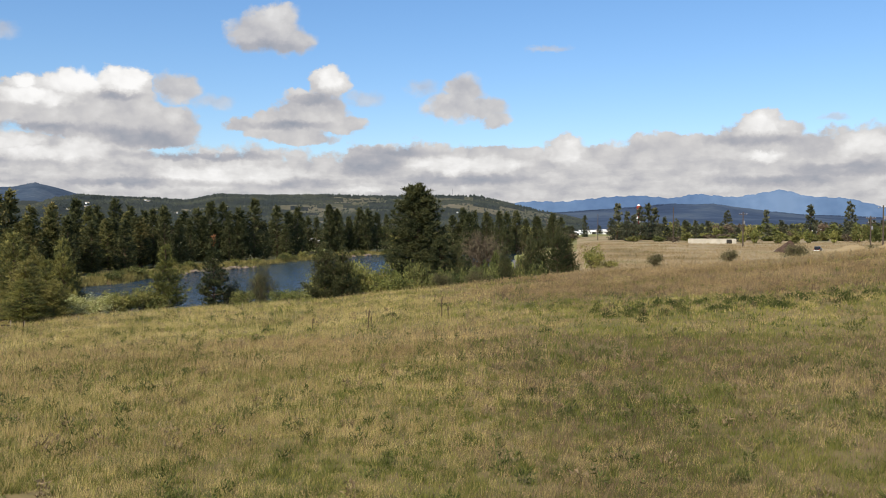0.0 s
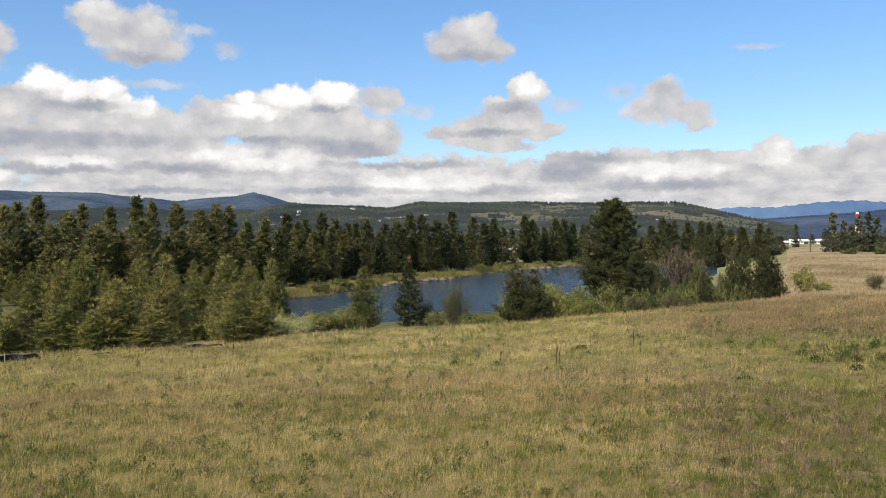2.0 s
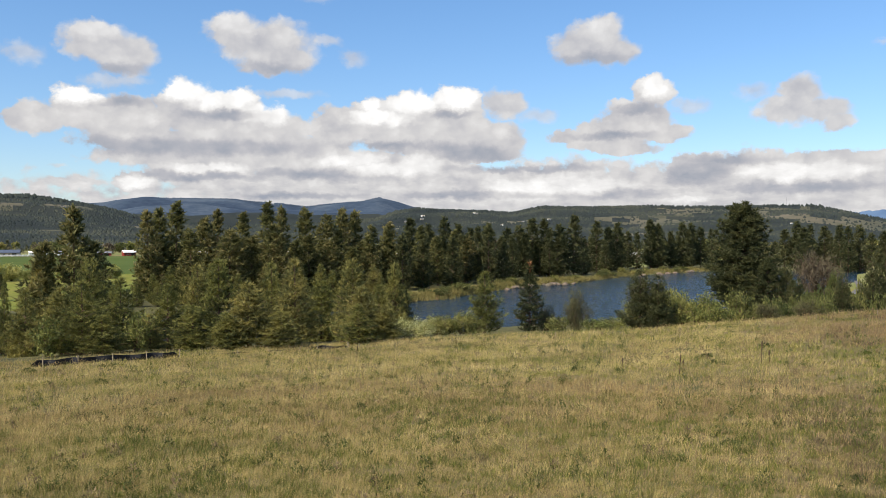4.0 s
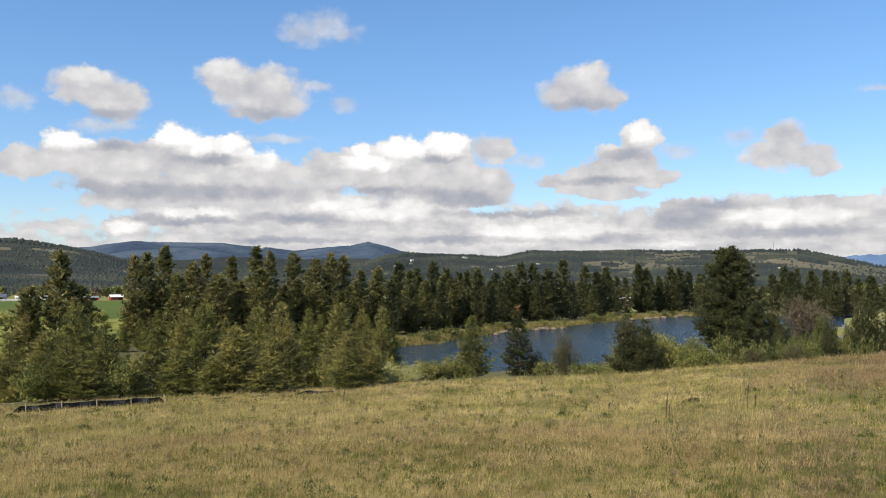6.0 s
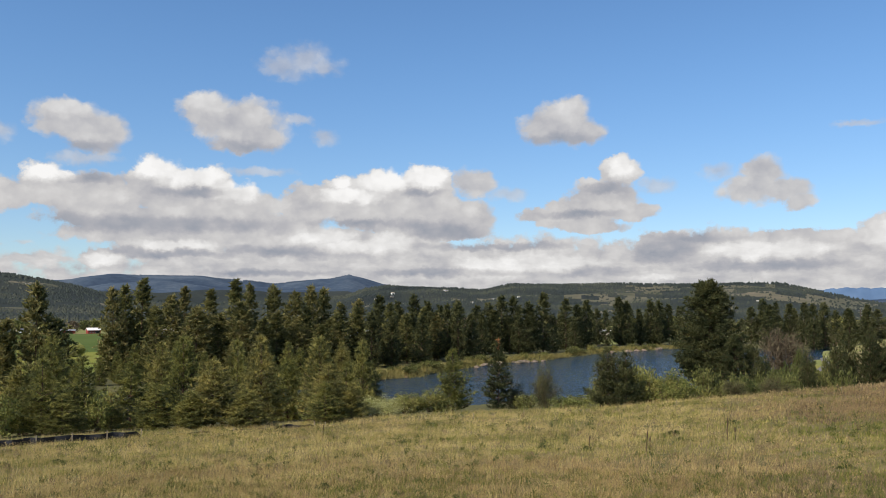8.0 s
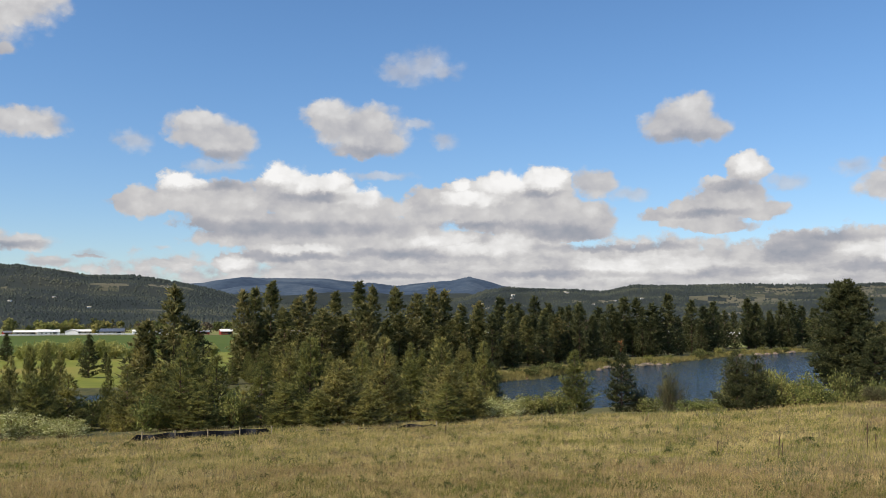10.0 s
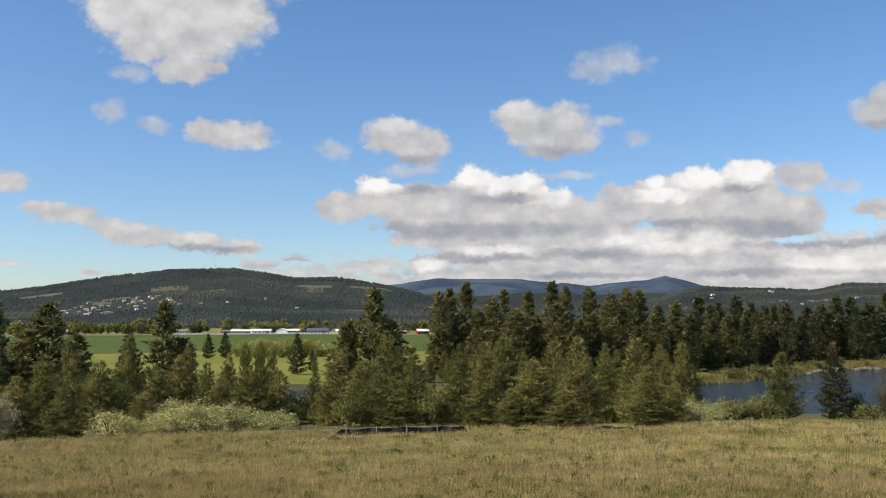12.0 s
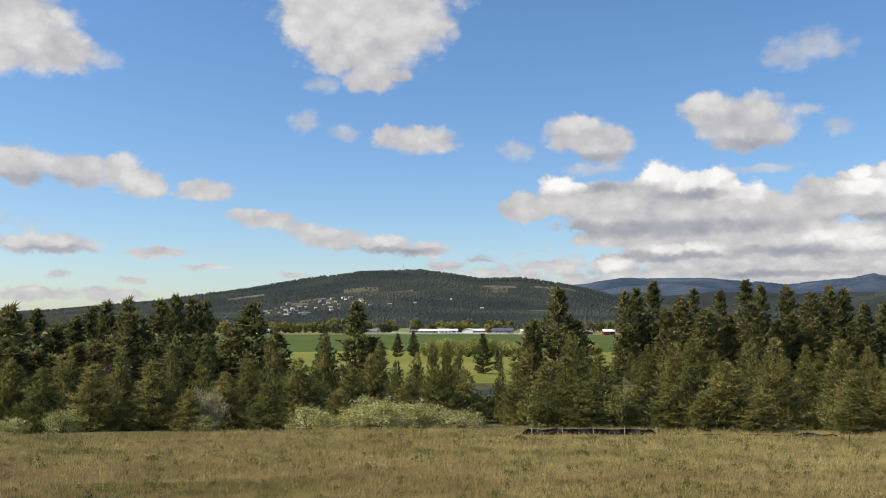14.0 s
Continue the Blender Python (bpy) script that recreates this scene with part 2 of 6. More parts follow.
tint = wt.nodes.new("ShaderNodeMix")
tint.data_type = "RGBA"
tint.inputs[6].default_value, tint.inputs[7].default_value = (0.101, 0.111, 0.127, 1), (0.104, 0.123, 0.139, 1)
wt.links.new(step(el, 1.0, 18.0), tint.inputs[0])
wt.links.new(tint.outputs[2], blue.inputs[7])
both = wt.nodes.new("ShaderNodeMix")
both.data_type = "RGBA"
wt.links.new(cover, both.inputs[0])
wt.links.new(blue.outputs[2], both.inputs[6])
wt.links.new(ramp.outputs[0], both.inputs[7])
back = wn("ShaderNodeBackground", both.outputs[2], 1.0)
wt.links.new(back.outputs[0], wn("ShaderNodeOutputWorld").inputs[0])


# ---- materials ----
def material(name, tones, scale=1.0, rough=0.9, bump=0.0, fine=8.0, island=0.0, spread=0.0, gloss=0.2, translucent=0.0, metal=0.0, stretch=(1, 1, 1), where="Position"):
    """Several tones mixed by coarse and fine noise at real size; island and spread vary the brightness by piece and by object."""
    m = bpy.data.materials.new(name)
    m.use_nodes = True
    t = m.node_tree
    bsdf = t.nodes["Principled BSDF"]
    bsdf.inputs["Roughness"].default_value, bsdf.inputs["Metallic"].default_value = rough, metal
    bsdf.inputs["Specular IOR Level"].default_value = gloss
    if where == "Position":
        place = t.nodes.new("ShaderNodeNewGeometry").outputs["Position"]
    else:
        place = t.nodes.new("ShaderNodeTexCoord").outputs["Object"]
    mp = t.nodes.new("ShaderNodeMapping")
    mp.inputs["Scale"].default_value = stretch
    t.links.new(place, mp.inputs[0])
    coarse, small = t.nodes.new("ShaderNodeTexNoise"), t.nodes.new("ShaderNodeTexNoise")
    for n, s, d in ((coarse, scale, 4.0), (small, scale * fine, 5.0)):
        n.inputs["Scale"].default_value, n.inputs["Detail"].default_value = s, d
        t.links.new(mp.outputs[0], n.inputs["Vector"])
    add = t.nodes.new("ShaderNodeMath")
    add.operation = "MULTIPLY_ADD"
    t.links.new(small.outputs["Fac"], add.inputs[0])
    add.inputs[1].default_value = 0.55
    sub = t.nodes.new("ShaderNodeMath")
    sub.operation = "MULTIPLY_ADD"
    t.links.new(coarse.outputs["Fac"], sub.inputs[0])
    sub.inputs[1].default_value, sub.inputs[2].default_value = 1.5, -0.52
    t.links.new(sub.outputs[0], add.inputs[2])
    value = add.outputs[0]
    if island:
        g = t.nodes.new("ShaderNodeNewGeometry")
        k = t.nodes.new("ShaderNodeMath")
        k.operation = "MULTIPLY_ADD"
        t.links.new(g.outputs["Random Per Island"], k.inputs[0])
        k.inputs[1].default_value = island
        o = t.nodes.new("ShaderNodeMath")
        o.operation = "SUBTRACT"
        t.links.new(value, o.inputs[0])
        o.inputs[1].default_value = island / 2
        t.links.new(o.outputs[0], k.inputs[2])
        value = k.outputs[0]
    ramp_ = t.nodes.new("ShaderNodeValToRGB")
    el_ = ramp_.color_ramp.elements
    for i, c in enumerate(tones):
        pos = 0.22 + 0.56 * i / max(1, len(tones) - 1)
        e = el_[i] if i < 2 else el_.new(pos)
        e.position, e.color = pos, (*c, 1)
    if len(tones) == 1:
        el_[1].color = el_[0].color
    t.links.new(value, ramp_.inputs[0])
    colour = ramp_.outputs[0]
    if spread:
        info = t.nodes.new("ShaderNodeObjectInfo")
        hsv = t.nodes.new("ShaderNodeHueSaturation")
        r = t.nodes.new("ShaderNodeMapRange")
        r.inputs[3].default_value, r.inputs[4].default_value = 1 - spread, 1 + spread
        t.links.new(info.outputs["Random"], r.inputs[0])
        t.links.new(r.outputs[0], hsv.inputs["Value"])
        r2 = t.nodes.new("ShaderNodeMapRange")
        r2.inputs[3].default_value, r2.inputs[4].default_value = 0.5 + spread * 0.09, 0.5 - spread * 0.05
        t.links.new(info.outputs["Random"], r2.inputs[0])
        t.links.new(r2.outputs[0], hsv.inputs["Hue"])
        t.links.new(colour, hsv.inputs["Color"])
        colour = hsv.outputs[0]
    t.links.new(colour, bsdf.inputs["Base Color"])
    if bump:
        b = t.nodes.new("ShaderNodeBump")
        b.inputs["Strength"].default_value, b.inputs["Distance"].default_value = min(1.0, bump), 0.05 / max(scale, 0.02)
        t.links.new(small.outputs["Fac"], b.inputs["Height"])
        t.links.new(b.outputs[0], bsdf.inputs["Normal"])
    if translucent:
        tr = t.nodes.new("ShaderNodeBsdfTranslucent")
        t.links.new(colour, tr.inputs[0])
        mix = t.nodes.new("ShaderNodeMixShader")
        mix.inputs[0].default_value = translucent
        t.links.new(bsdf.outputs[0], mix.inputs[1])
        t.links.new(tr.outputs[0], mix.inputs[2])
        t.links.new(mix.outputs[0], t.nodes["Material Output"].inputs[0])
    return m


M_FIELD = material("dry_meadow", [(0.082, 0.080, 0.026), (0.136, 0.111, 0.043), (0.172, 0.132, 0.058), (0.115, 0.106, 0.036)], 0.09, 1.0, 0.6, 12)
M_BANK = material("bank_scrub", [(0.042, 0.046, 0.017), (0.088, 0.082, 0.032), (0.128, 0.118, 0.042)], 0.12, 1.0, 0.6, 9)
M_TERRACE = material("dry_terrace", [(0.171, 0.133, 0.062), (0.257, 0.189, 0.098), (0.309, 0.242, 0.140), (0.205, 0.173, 0.078)], 0.03, 1.0, 0.3, 9)
M_CROP = material("green_crop", [(0.056, 0.084, 0.009), (0.066, 0.096, 0.011), (0.084, 0.106, 0.014)], 0.012, 1.0, 0.0, 9)
M_PASTURE = material("yellow_green_pasture", [(0.112, 0.136, 0.018), (0.174, 0.182, 0.026), (0.224, 0.182, 0.041)], 0.02, 1.0, 0.0, 9)
M_VALLEY = material("valley_land", [(0.099, 0.116, 0.036), (0.220, 0.200, 0.081), (0.165, 0.179, 0.045), (0.286, 0.242, 0.126)], 0.008, 1.0, 0.0, 9)
# dark forest green, with a little grey-blue haze mixed into the colour
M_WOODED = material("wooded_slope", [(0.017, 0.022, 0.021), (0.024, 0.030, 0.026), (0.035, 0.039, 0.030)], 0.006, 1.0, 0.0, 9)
M_CLEARING = material("grassy_clearing", [(0.062, 0.066, 0.038), (0.108, 0.098, 0.060), (0.150, 0.128, 0.085)], 0.008, 1.0, 0.0, 9)
# the two far slopes carry aerial haze as blue in their tones
M_FARSLOPE = material("haze_tinted_forest", [(0.024, 0.039, 0.066), (0.045, 0.067, 0.098), (0.080, 0.103, 0.130)], 0.005, 1.0, 0.0, 9)
M_FARSLOPE2 = material("haze_tinted_woods", [(0.022, 0.036, 0.068), (0.036, 0.056, 0.094), (0.062, 0.084, 0.114)], 0.004, 1.0, 0.0, 9)
M_REED = material("bank_reeds", [(0.115, 0.108, 0.034), (0.200, 0.172, 0.056), (0.275, 0.222, 0.082)], 0.15, 1.0, 0.5, 9)
M_SHOAL = material("sand_shoal", [(0.20, 0.13, 0.06), (0.28, 0.19, 0.10)], 0.2, 1.0, 0.3, 9)
M_PINE = material("pine_needles", [(0.068, 0.072, 0.028), (0.132, 0.128, 0.044), (0.210, 0.190, 0.066), (0.295, 0.246, 0.098)], 0.35, 0.75, 0.0, 5, island=0.45, spread=0.20, translucent=0.38, where="Object")
M_YOUNG = material("young_pine_needles", [(0.098, 0.102, 0.038), (0.186, 0.180, 0.058), (0.284, 0.258, 0.074), (0.396, 0.338, 0.102)], 0.35, 0.75, 0.0, 5, island=0.45, spread=0.22, translucent=0.40, where="Object")
M_SPRUCE = material("dark_spruce_needles", [(0.042, 0.050, 0.021), (0.076, 0.082, 0.031), (0.124, 0.120, 0.046)], 0.35, 0.75, 0.0, 5, island=0.5, spread=0.16, translucent=0.25, where="Object")
M_LEAF = material("spring_leaves", [(0.115, 0.126, 0.032), (0.215, 0.210, 0.056), (0.330, 0.295, 0.086)], 0.5, 0.7, 0.0, 5, island=0.5, spread=0.25, translucent=0.25, where="Object")
M_LEAFTREE = material("dull_spring_leaves", [(0.150, 0.150, 0.040), (0.250, 0.235, 0.065), (0.340, 0.300, 0.095)], 0.5, 0.7, 0.0, 5, island=0.5, spread=0.3, translucent=0.2, where="Object")
M_OLIVE = material("olive_leaves", [(0.070, 0.080, 0.022), (0.128, 0.132, 0.038), (0.190, 0.180, 0.056)], 0.5, 0.7, 0.0, 5, island=0.5, spread=0.3, translucent=0.2, where="Object")
M_BLOSSOM = material("white_blossom", [(0.240, 0.240, 0.060), (0.480, 0.460, 0.170), (0.760, 0.720, 0.380)], 0.5, 0.7, 0.0, 5, island=0.7, spread=0.15, translucent=0.2, where="Object")
M_TWIG = material("bare_twigs", [(0.085, 0.064, 0.043), (0.136, 0.098, 0.067), (0.171, 0.147, 0.085)], 0.5, 0.9, 0.0, 5, island=0.5, spread=0.15, where="Object")
M_GREYTWIG = material("olive_twigs", [(0.06, 0.055, 0.025), (0.10, 0.09, 0.04), (0.14, 0.13, 0.06)], 0.5, 0.9, 0.0, 5, island=0.5, spread=0.15, where="Object")
M_BARK = material("pine_bark", [(0.07, 0.045, 0.03), (0.13, 0.085, 0.055), (0.18, 0.12, 0.08)], 1.5, 0.95, 0.5, 5, stretch=(1, 1, 0.25), where="Object")
M_DEADWOOD = material("weathered_dead_wood", [(0.34, 0.29, 0.15), (0.50, 0.44, 0.25)], 1.5, 0.9, 0.3, 5, where="Object")
M_STRAW = material("dry_grass_blades", [(0.356, 0.280, 0.106), (0.458, 0.356, 0.140), (0.550, 0.424, 0.174), (0.655, 0.512, 0.228)], 0.16, 0.85, 0.0, 14, island=0.22, translucent=0.25)
M_RUSSET = material("russet_seed_stalks", [(0.270, 0.190, 0.084), (0.350, 0.245, 0.110), (0.430, 0.310, 0.148)], 0.11, 0.9, 0.0, 14, island=0.16, translucent=0.2)
M_GREEN = material("green_grass_blades", [(0.128, 0.146, 0.030), (0.222, 0.222, 0.048), (0.330, 0.300, 0.074)], 0.16, 0.8, 0.0, 14, island=0.25, translucent=0.25)
M_FORB = material("leafy_green_forbs", [(0.064, 0.084, 0.016), (0.118, 0.130, 0.026), (0.190, 0.178, 0.046)], 0.2, 0.8, 0.0, 14, island=0.5, translucent=0.2)
M_WEED = material("dark_green_weed", [(0.046, 0.058, 0.014), (0.078, 0.092, 0.022), (0.115, 0.122, 0.034)], 0.5, 0.8, 0.0, 8, island=0.5, spread=0.3, translucent=0.2, where="Object")
M_WEEDDRY = material("brown_weed", [(0.10, 0.08, 0.04), (0.16, 0.12, 0.06), (0.22, 0.17, 0.09)], 0.5, 0.9, 0.0, 8, island=0.5, spread=0.3, where="Object")
M_STALK = material("dry_mullein_stalk", [(0.068, 0.045, 0.026), (0.120, 0.083, 0.045)], 6, 0.9, 0.4, 5, where="Object")
M_FABRIC = material("black_silt_fabric", [(0.012, 0.012, 0.014), (0.025, 0.025, 0.028)], 1.2, 0.7, 0.3, 9, gloss=0.3)
M_STAKE = material("pale_wood_stake", [(0.245, 0.196, 0.126), (0.350, 0.294, 0.210)], 4, 0.9, 0.3, 5, where="Object")
M_WHITE = material("white_paint", [(0.72, 0.72, 0.70), (0.82, 0.82, 0.80)], 0.6, 0.6, 0.0, 6, where="Object")
M_CONCRETE = material("pale_concrete_block", [(0.369, 0.336, 0.262), (0.459, 0.418, 0.336), (0.508, 0.476, 0.394)], 0.5, 0.9, 0.2, 8, where="Object")
M_GREYROOF = material("grey_roof", [(0.16, 0.16, 0.17), (0.24, 0.24, 0.25)], 0.5, 0.7, 0.1, 8, where="Object")
M_METALROOF = material("white_metal_roof", [(0.68, 0.66, 0.62), (0.80, 0.78, 0.74)], 0.4, 0.8, 0.0, 8, where="Object", gloss=0.1)
M_BLUEROOF = material("blue_grey_roof", [(0.06, 0.075, 0.11), (0.10, 0.12, 0.16)], 0.5, 0.6, 0.0, 8, where="Object", gloss=0.4)
M_RED = material("barn_red_paint", [(0.24, 0.035, 0.025), (0.34, 0.055, 0.04)], 0.7, 0.7, 0.0, 6, where="Object")
M_BEIGE = material("beige_siding", [(0.36, 0.30, 0.22), (0.47, 0.41, 0.32)], 0.5, 0.8, 0.0, 6, where="Object", spread=0.3)
M_GLASS = material("dark_window_glass", [(0.02, 0.025, 0.03), (0.035, 0.04, 0.05)], 0.5, 0.12, 0.0, 6, where="Object", gloss=0.6)
M_DARK = material("dark_opening", [(0.02, 0.018, 0.016), (0.04, 0.036, 0.03)], 0.7, 0.8, 0.0, 6, where="Object")
M_POLE = material("weathered_pole_wood", [(0.06, 0.045, 0.035), (0.11, 0.085, 0.065)], 2, 0.9, 0.2, 6, where="Object")
M_EARTH = material("dark_soil", [(0.04, 0.025, 0.018), (0.075, 0.048, 0.034), (0.10, 0.07, 0.05)], 0.6, 1.0, 0.8, 7, where="Object")
M_CARBODY = material("dark_car_paint", [(0.012, 0.014, 0.018), (0.018, 0.02, 0.026)], 0.5, 0.25, 0.0, 6, where="Object", gloss=0.6)
M_RUBBER = material("black_rubber", [(0.015, 0.015, 0.015), (0.025, 0.025, 0.025)], 3, 0.8, 0.0, 6, where="Object")
M_LAMPRED = material("red_lens", [(0.35, 0.02, 0.02), (0.42, 0.03, 0.03)], 3, 0.3, 0.0, 6, where="Object")
M_PAVED = material("grey_pavement", [(0.118, 0.108, 0.094), (0.168, 0.156, 0.136)], 0.4, 0.9, 0.1, 9)
M_ROCK = material("river_stone", [(0.096, 0.070, 0.051), (0.176, 0.133, 0.096), (0.240, 0.189, 0.138)], 0.8, 0.9, 0.5, 6, where="Object", spread=0.25)
# blue of the distant air is mixed into this base colour
M_MOUNTAIN = material("haze_painted_mountain", [(0.062, 0.108, 0.196), (0.085, 0.140, 0.232), (0.115, 0.175, 0.270)], 0.0016, 1.0, 0.0, 9)

M_RUSTNEEDLE = material("dead_needles", [(0.20, 0.085, 0.035), (0.34, 0.16, 0.065)], 1.0, 0.9, 0.0, 5, island=0.4, where="Object")
M_FARPINE = material("far_conifer_needles", [(0.058, 0.066, 0.042), (0.098, 0.104, 0.060), (0.150, 0.145, 0.080)], 0.35, 0.75, 0.0, 5, island=0.6, spread=0.25, translucent=0.2, where="Object")
M_WILLOW = material("pale_willow_leaves", [(0.24, 0.25, 0.065), (0.36, 0.355, 0.105), (0.48, 0.45, 0.16)], 0.5, 0.7, 0.0, 5, island=0.5, spread=0.15, translucent=0.3, where="Object")
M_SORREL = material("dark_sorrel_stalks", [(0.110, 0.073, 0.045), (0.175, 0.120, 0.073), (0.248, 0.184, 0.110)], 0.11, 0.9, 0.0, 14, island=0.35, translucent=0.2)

M_WATER = bpy.data.materials.new("river_water")
M_WATER.use_nodes = True
_t = M_WATER.node_tree
_b = _t.nodes["Principled BSDF"]
_b.inputs["Base Color"].default_value = (0.012, 0.030, 0.046, 1)
_b.inputs["Roughness"].default_value, _b.inputs["IOR"].default_value = 0.10, 1.33
_g = _t.nodes.new("ShaderNodeNewGeometry")
_mp = _t.nodes.new("ShaderNodeMapping")
_mp.inputs["Scale"].default_value = (1.0, 0.45, 1.0)
_t.links.new(_g.outputs["Position"], _mp.inputs[0])
_n1, _n2, _ad, _bu = _t.nodes.new("ShaderNodeTexNoise"), _t.nodes.new("ShaderNodeTexNoise"), _t.nodes.new("ShaderNodeMath"), _t.nodes.new("ShaderNodeBump")
_n1.inputs["Scale"].default_value, _n1.inputs["Detail"].default_value = 0.9, 5.0
_n2.inputs["Scale"].default_value, _n2.inputs["Detail"].default_value = 0.05, 3.0
for _n in (_n1, _n2):
    _t.links.new(_mp.outputs[0], _n.inputs["Vector"])
_ad.operation = "MULTIPLY"
_t.links.new(_n1.outputs["Fac"], _ad.inputs[0])
_t.links.new(_n2.outputs["Fac"], _ad.inputs[1])
_t.links.new(_ad.outputs[0], _bu.inputs["Height"])
_bu.inputs["Strength"].default_value, _bu.inputs["Distance"].default_value = 1.0, 2.2
_t.links.new(_bu.outputs[0], _b.inputs["Normal"])


# ---- the lie of the land ----
def polar(a, r, z=0.0):
    """A place by azimuth to the left of +y, in degrees, and distance."""
    return Vector((-r * math.sin(radians(a)), r * math.cos(radians(a)), z))


def knots(*pairs):
    p = sorted(pairs)
    xs, ys = [q[0] for q in p], [q[1] for q in p]
    return lambda v: np.interp(v, xs, ys)


def smooth(v, lo, hi):
    u = np.clip((v - lo) / (hi - lo), 0, 1)
    return u * u * (3 - 2 * u)


BROW = knots((-180, 150), (-60, 150), (-26.3, 137), (-21, 132), (-14.7, 122), (-7.8, 118), (-4.2, 116), (0, 112), (7.4, 106), (18, 100), (26.8, 96), (36.7, 90), (45, 87), (60, 86), (76, 85), (180, 85))
BROW_Z = knots((-180, 2), (-60, 4.5), (-26.3, 3.6), (-21, 2.1), (-14.7, 1.1), (-7.8, 0.25), (-4.2, -0.25), (0, -1.0), (7.4, -2.0), (18, -2.45), (26.8, -2.85), (36.7, -2.62), (45, -2.5), (66, -2.35), (76, -1.75), (180, 0))
SHORE_NEAR = knots((-180, 900), (-8, 900), (-4, 330), (-1, 262), (3, 200), (10, 176), (20, 158), (30, 150), (60, 150), (80, 150), (180, 150))
SHORE_FAR = knots((-180, 880), (-8, 880), (-4, 430), (0, 450), (4.4, 430), (7.2, 390), (9.6, 356), (11.75, 318), (14.3, 303), (16.4, 277), (18.4, 254), (19.6, 239), (22.1, 227), (24, 206), (30, 196), (45, 200), (66, 205), (71, 260), (77, 280), (180, 280))
WATER_Z = -7.5
NEAR_HILL = knots((-180, 1.2), (-90, 1.6), (-40, -.6), (-10.5, -.6), (-9, .1), (-7.5, .45), (-6, .75), (-4.4, 1.15), (-2.2, 1.58), (1.4, 1.62), (5.5, 1.65), (10.5, 1.65), (14.1, 1.65), (15.9, 1.28), (17.7, 1.42), (20.5, 1.5), (22, 1.6), (23.4, 1.4), (24.6, .95), (26, .8), (30, .55), (34, .45), (38, .75), (40.8, 1.5), (42.4, 1.8), (45.2, 2.22), (47.7, 2.15), (49.5, 2.45), (51.5, 2.66), (55.3, 2.5), (58.2, 2.22), (59.6, 1.95), (63.7, 1.32), (67.1, .78), (70.3, .5), (73.4, .2), (76.4, 0.0), (90, 0.3), (130, 1.5), (180, 1.2))
FAR_HILL = knots((-180, .6), (-40, .6), (-26.3, .3), (-21.8, .5), (-19.8, .70), (-18, .96), (-16.8, 1.17), (-15.7, 1.12), (-14.2, 1.16), (-12.7, 1.04), (-11.3, .93), (-9.7, .83), (-7.7, .7), (-5, .5), (10, .6), (20, 1.2), (22.5, 1.72), (23.6, 2.05), (24.4, 2.33), (25.5, 2.1), (28, 1.86), (29, 1.72), (31.1, 1.84), (33.4, 2.18), (36, 2.2), (38.6, 2.13), (41, 1.72), (43.1, 1.8), (47, 1.4), (60, 0), (180, .6))
NEAR_CREST, FAR_CREST = 2700.0, 4350.0


def ripple(x, y, size, seed=0.0):
    """Cheap smooth unevenness, about -1 to 1."""
    u, v = x / size + seed, y / size - seed * 0.7
    return (np.sin(u * 2.1 + 1.3 * np.sin(v * 1.7)) + np.sin(v * 2.6 + 1.1 * np.sin(u * 1.9 + 2)) + 0.6 * np.sin(u * 4.7 - v * 3.9 + seed)) / 2.6


def land(x, y):
    """Height of the ground."""
    x, y = np.asarray(x, float), np.asarray(y, float)
    r, a = np.hypot(x, y), np.degrees(np.arctan2(-x, y))
    brow, brow_z = BROW(a), BROW_Z(a)
    field = brow_z * smooth(r, 25, 1.02 * brow) + 0.10 * ripple(x, y, 9) + 0.05 * ripple(x, y, 3.1, 2)
    near, far = SHORE_NEAR(a), SHORE_FAR(a)
    wet = smooth(far - near, 5, 50)
    terrace = -0.6 + 0.25 * ripple(x, y, 90) + 1.4 * smooth(-a, 20, 30) - 0.5 * smooth(r, 250, 500)
    foot = terrace + (-7.1 - terrace) * smooth(a, -10, -4.6)
    bank = brow_z + (foot - brow_z) * smooth(r, brow + 1, brow + np.where(a > -6, 48, 40))
    z = np.where(r < brow, field, bank + 0.25 * ripple(x, y, 13) * smooth(r, brow, brow + 15))
    bed = smooth(r, near - 6, near + 10) * (1 - smooth(r, far - 10, far + 5)) * wet
    plain = -6.3 + 0.35 * ripple(x, y, 40) + (-0.6 + 6.3) * smooth(-a, 3, 12) + smooth(r, 250, 900) * np.where(a > 20, -1.0, 0.0)
    past = smooth(r, far - 14, far + 14) * wet
    z = z + (plain - z) * past
    z = z + (-9.2 - z) * bed
    base = -7.0 + 6.0 * smooth(-a, 3, 12)
    up1 = smooth(r, 1150, NEAR_CREST) * (1 - 0.85 * smooth(r, NEAR_CREST, 3700))
    hill1 = np.maximum(9 + NEAR_CREST * np.tan(np.radians(NEAR_HILL(a))) - base, 0)
    up2 = smooth(r, 2600, FAR_CREST) * (1 - 0.3 * smooth(r, FAR_CREST, 5000))
    hill2 = np.maximum(9 + FAR_CREST * np.tan(np.radians(FAR_HILL(a))) - base, 0)
    rough1 = 1 + (0.13 * ripple(x, y, 260) + 0.10 * ripple(x, y, 120, 4)) * (1 - smooth(-np.abs(r - NEAR_CREST), -500, 0))
    rise = np.maximum(hill1 * up1 * rough1, hill2 * up2 * (1 + (0.20 * ripple(x, y, 300, 3) + 0.10 * ripple(x, y, 120, 1)) * (1 - smooth(-np.abs(r - FAR_CREST), -500, 0))))
    inside = smooth(r, 1000, 1500)
    z = np.where(r > 1000, z + (base + rise - z) * inside, z)
    return z


def ground(x, y):
    return float(land(x, y))


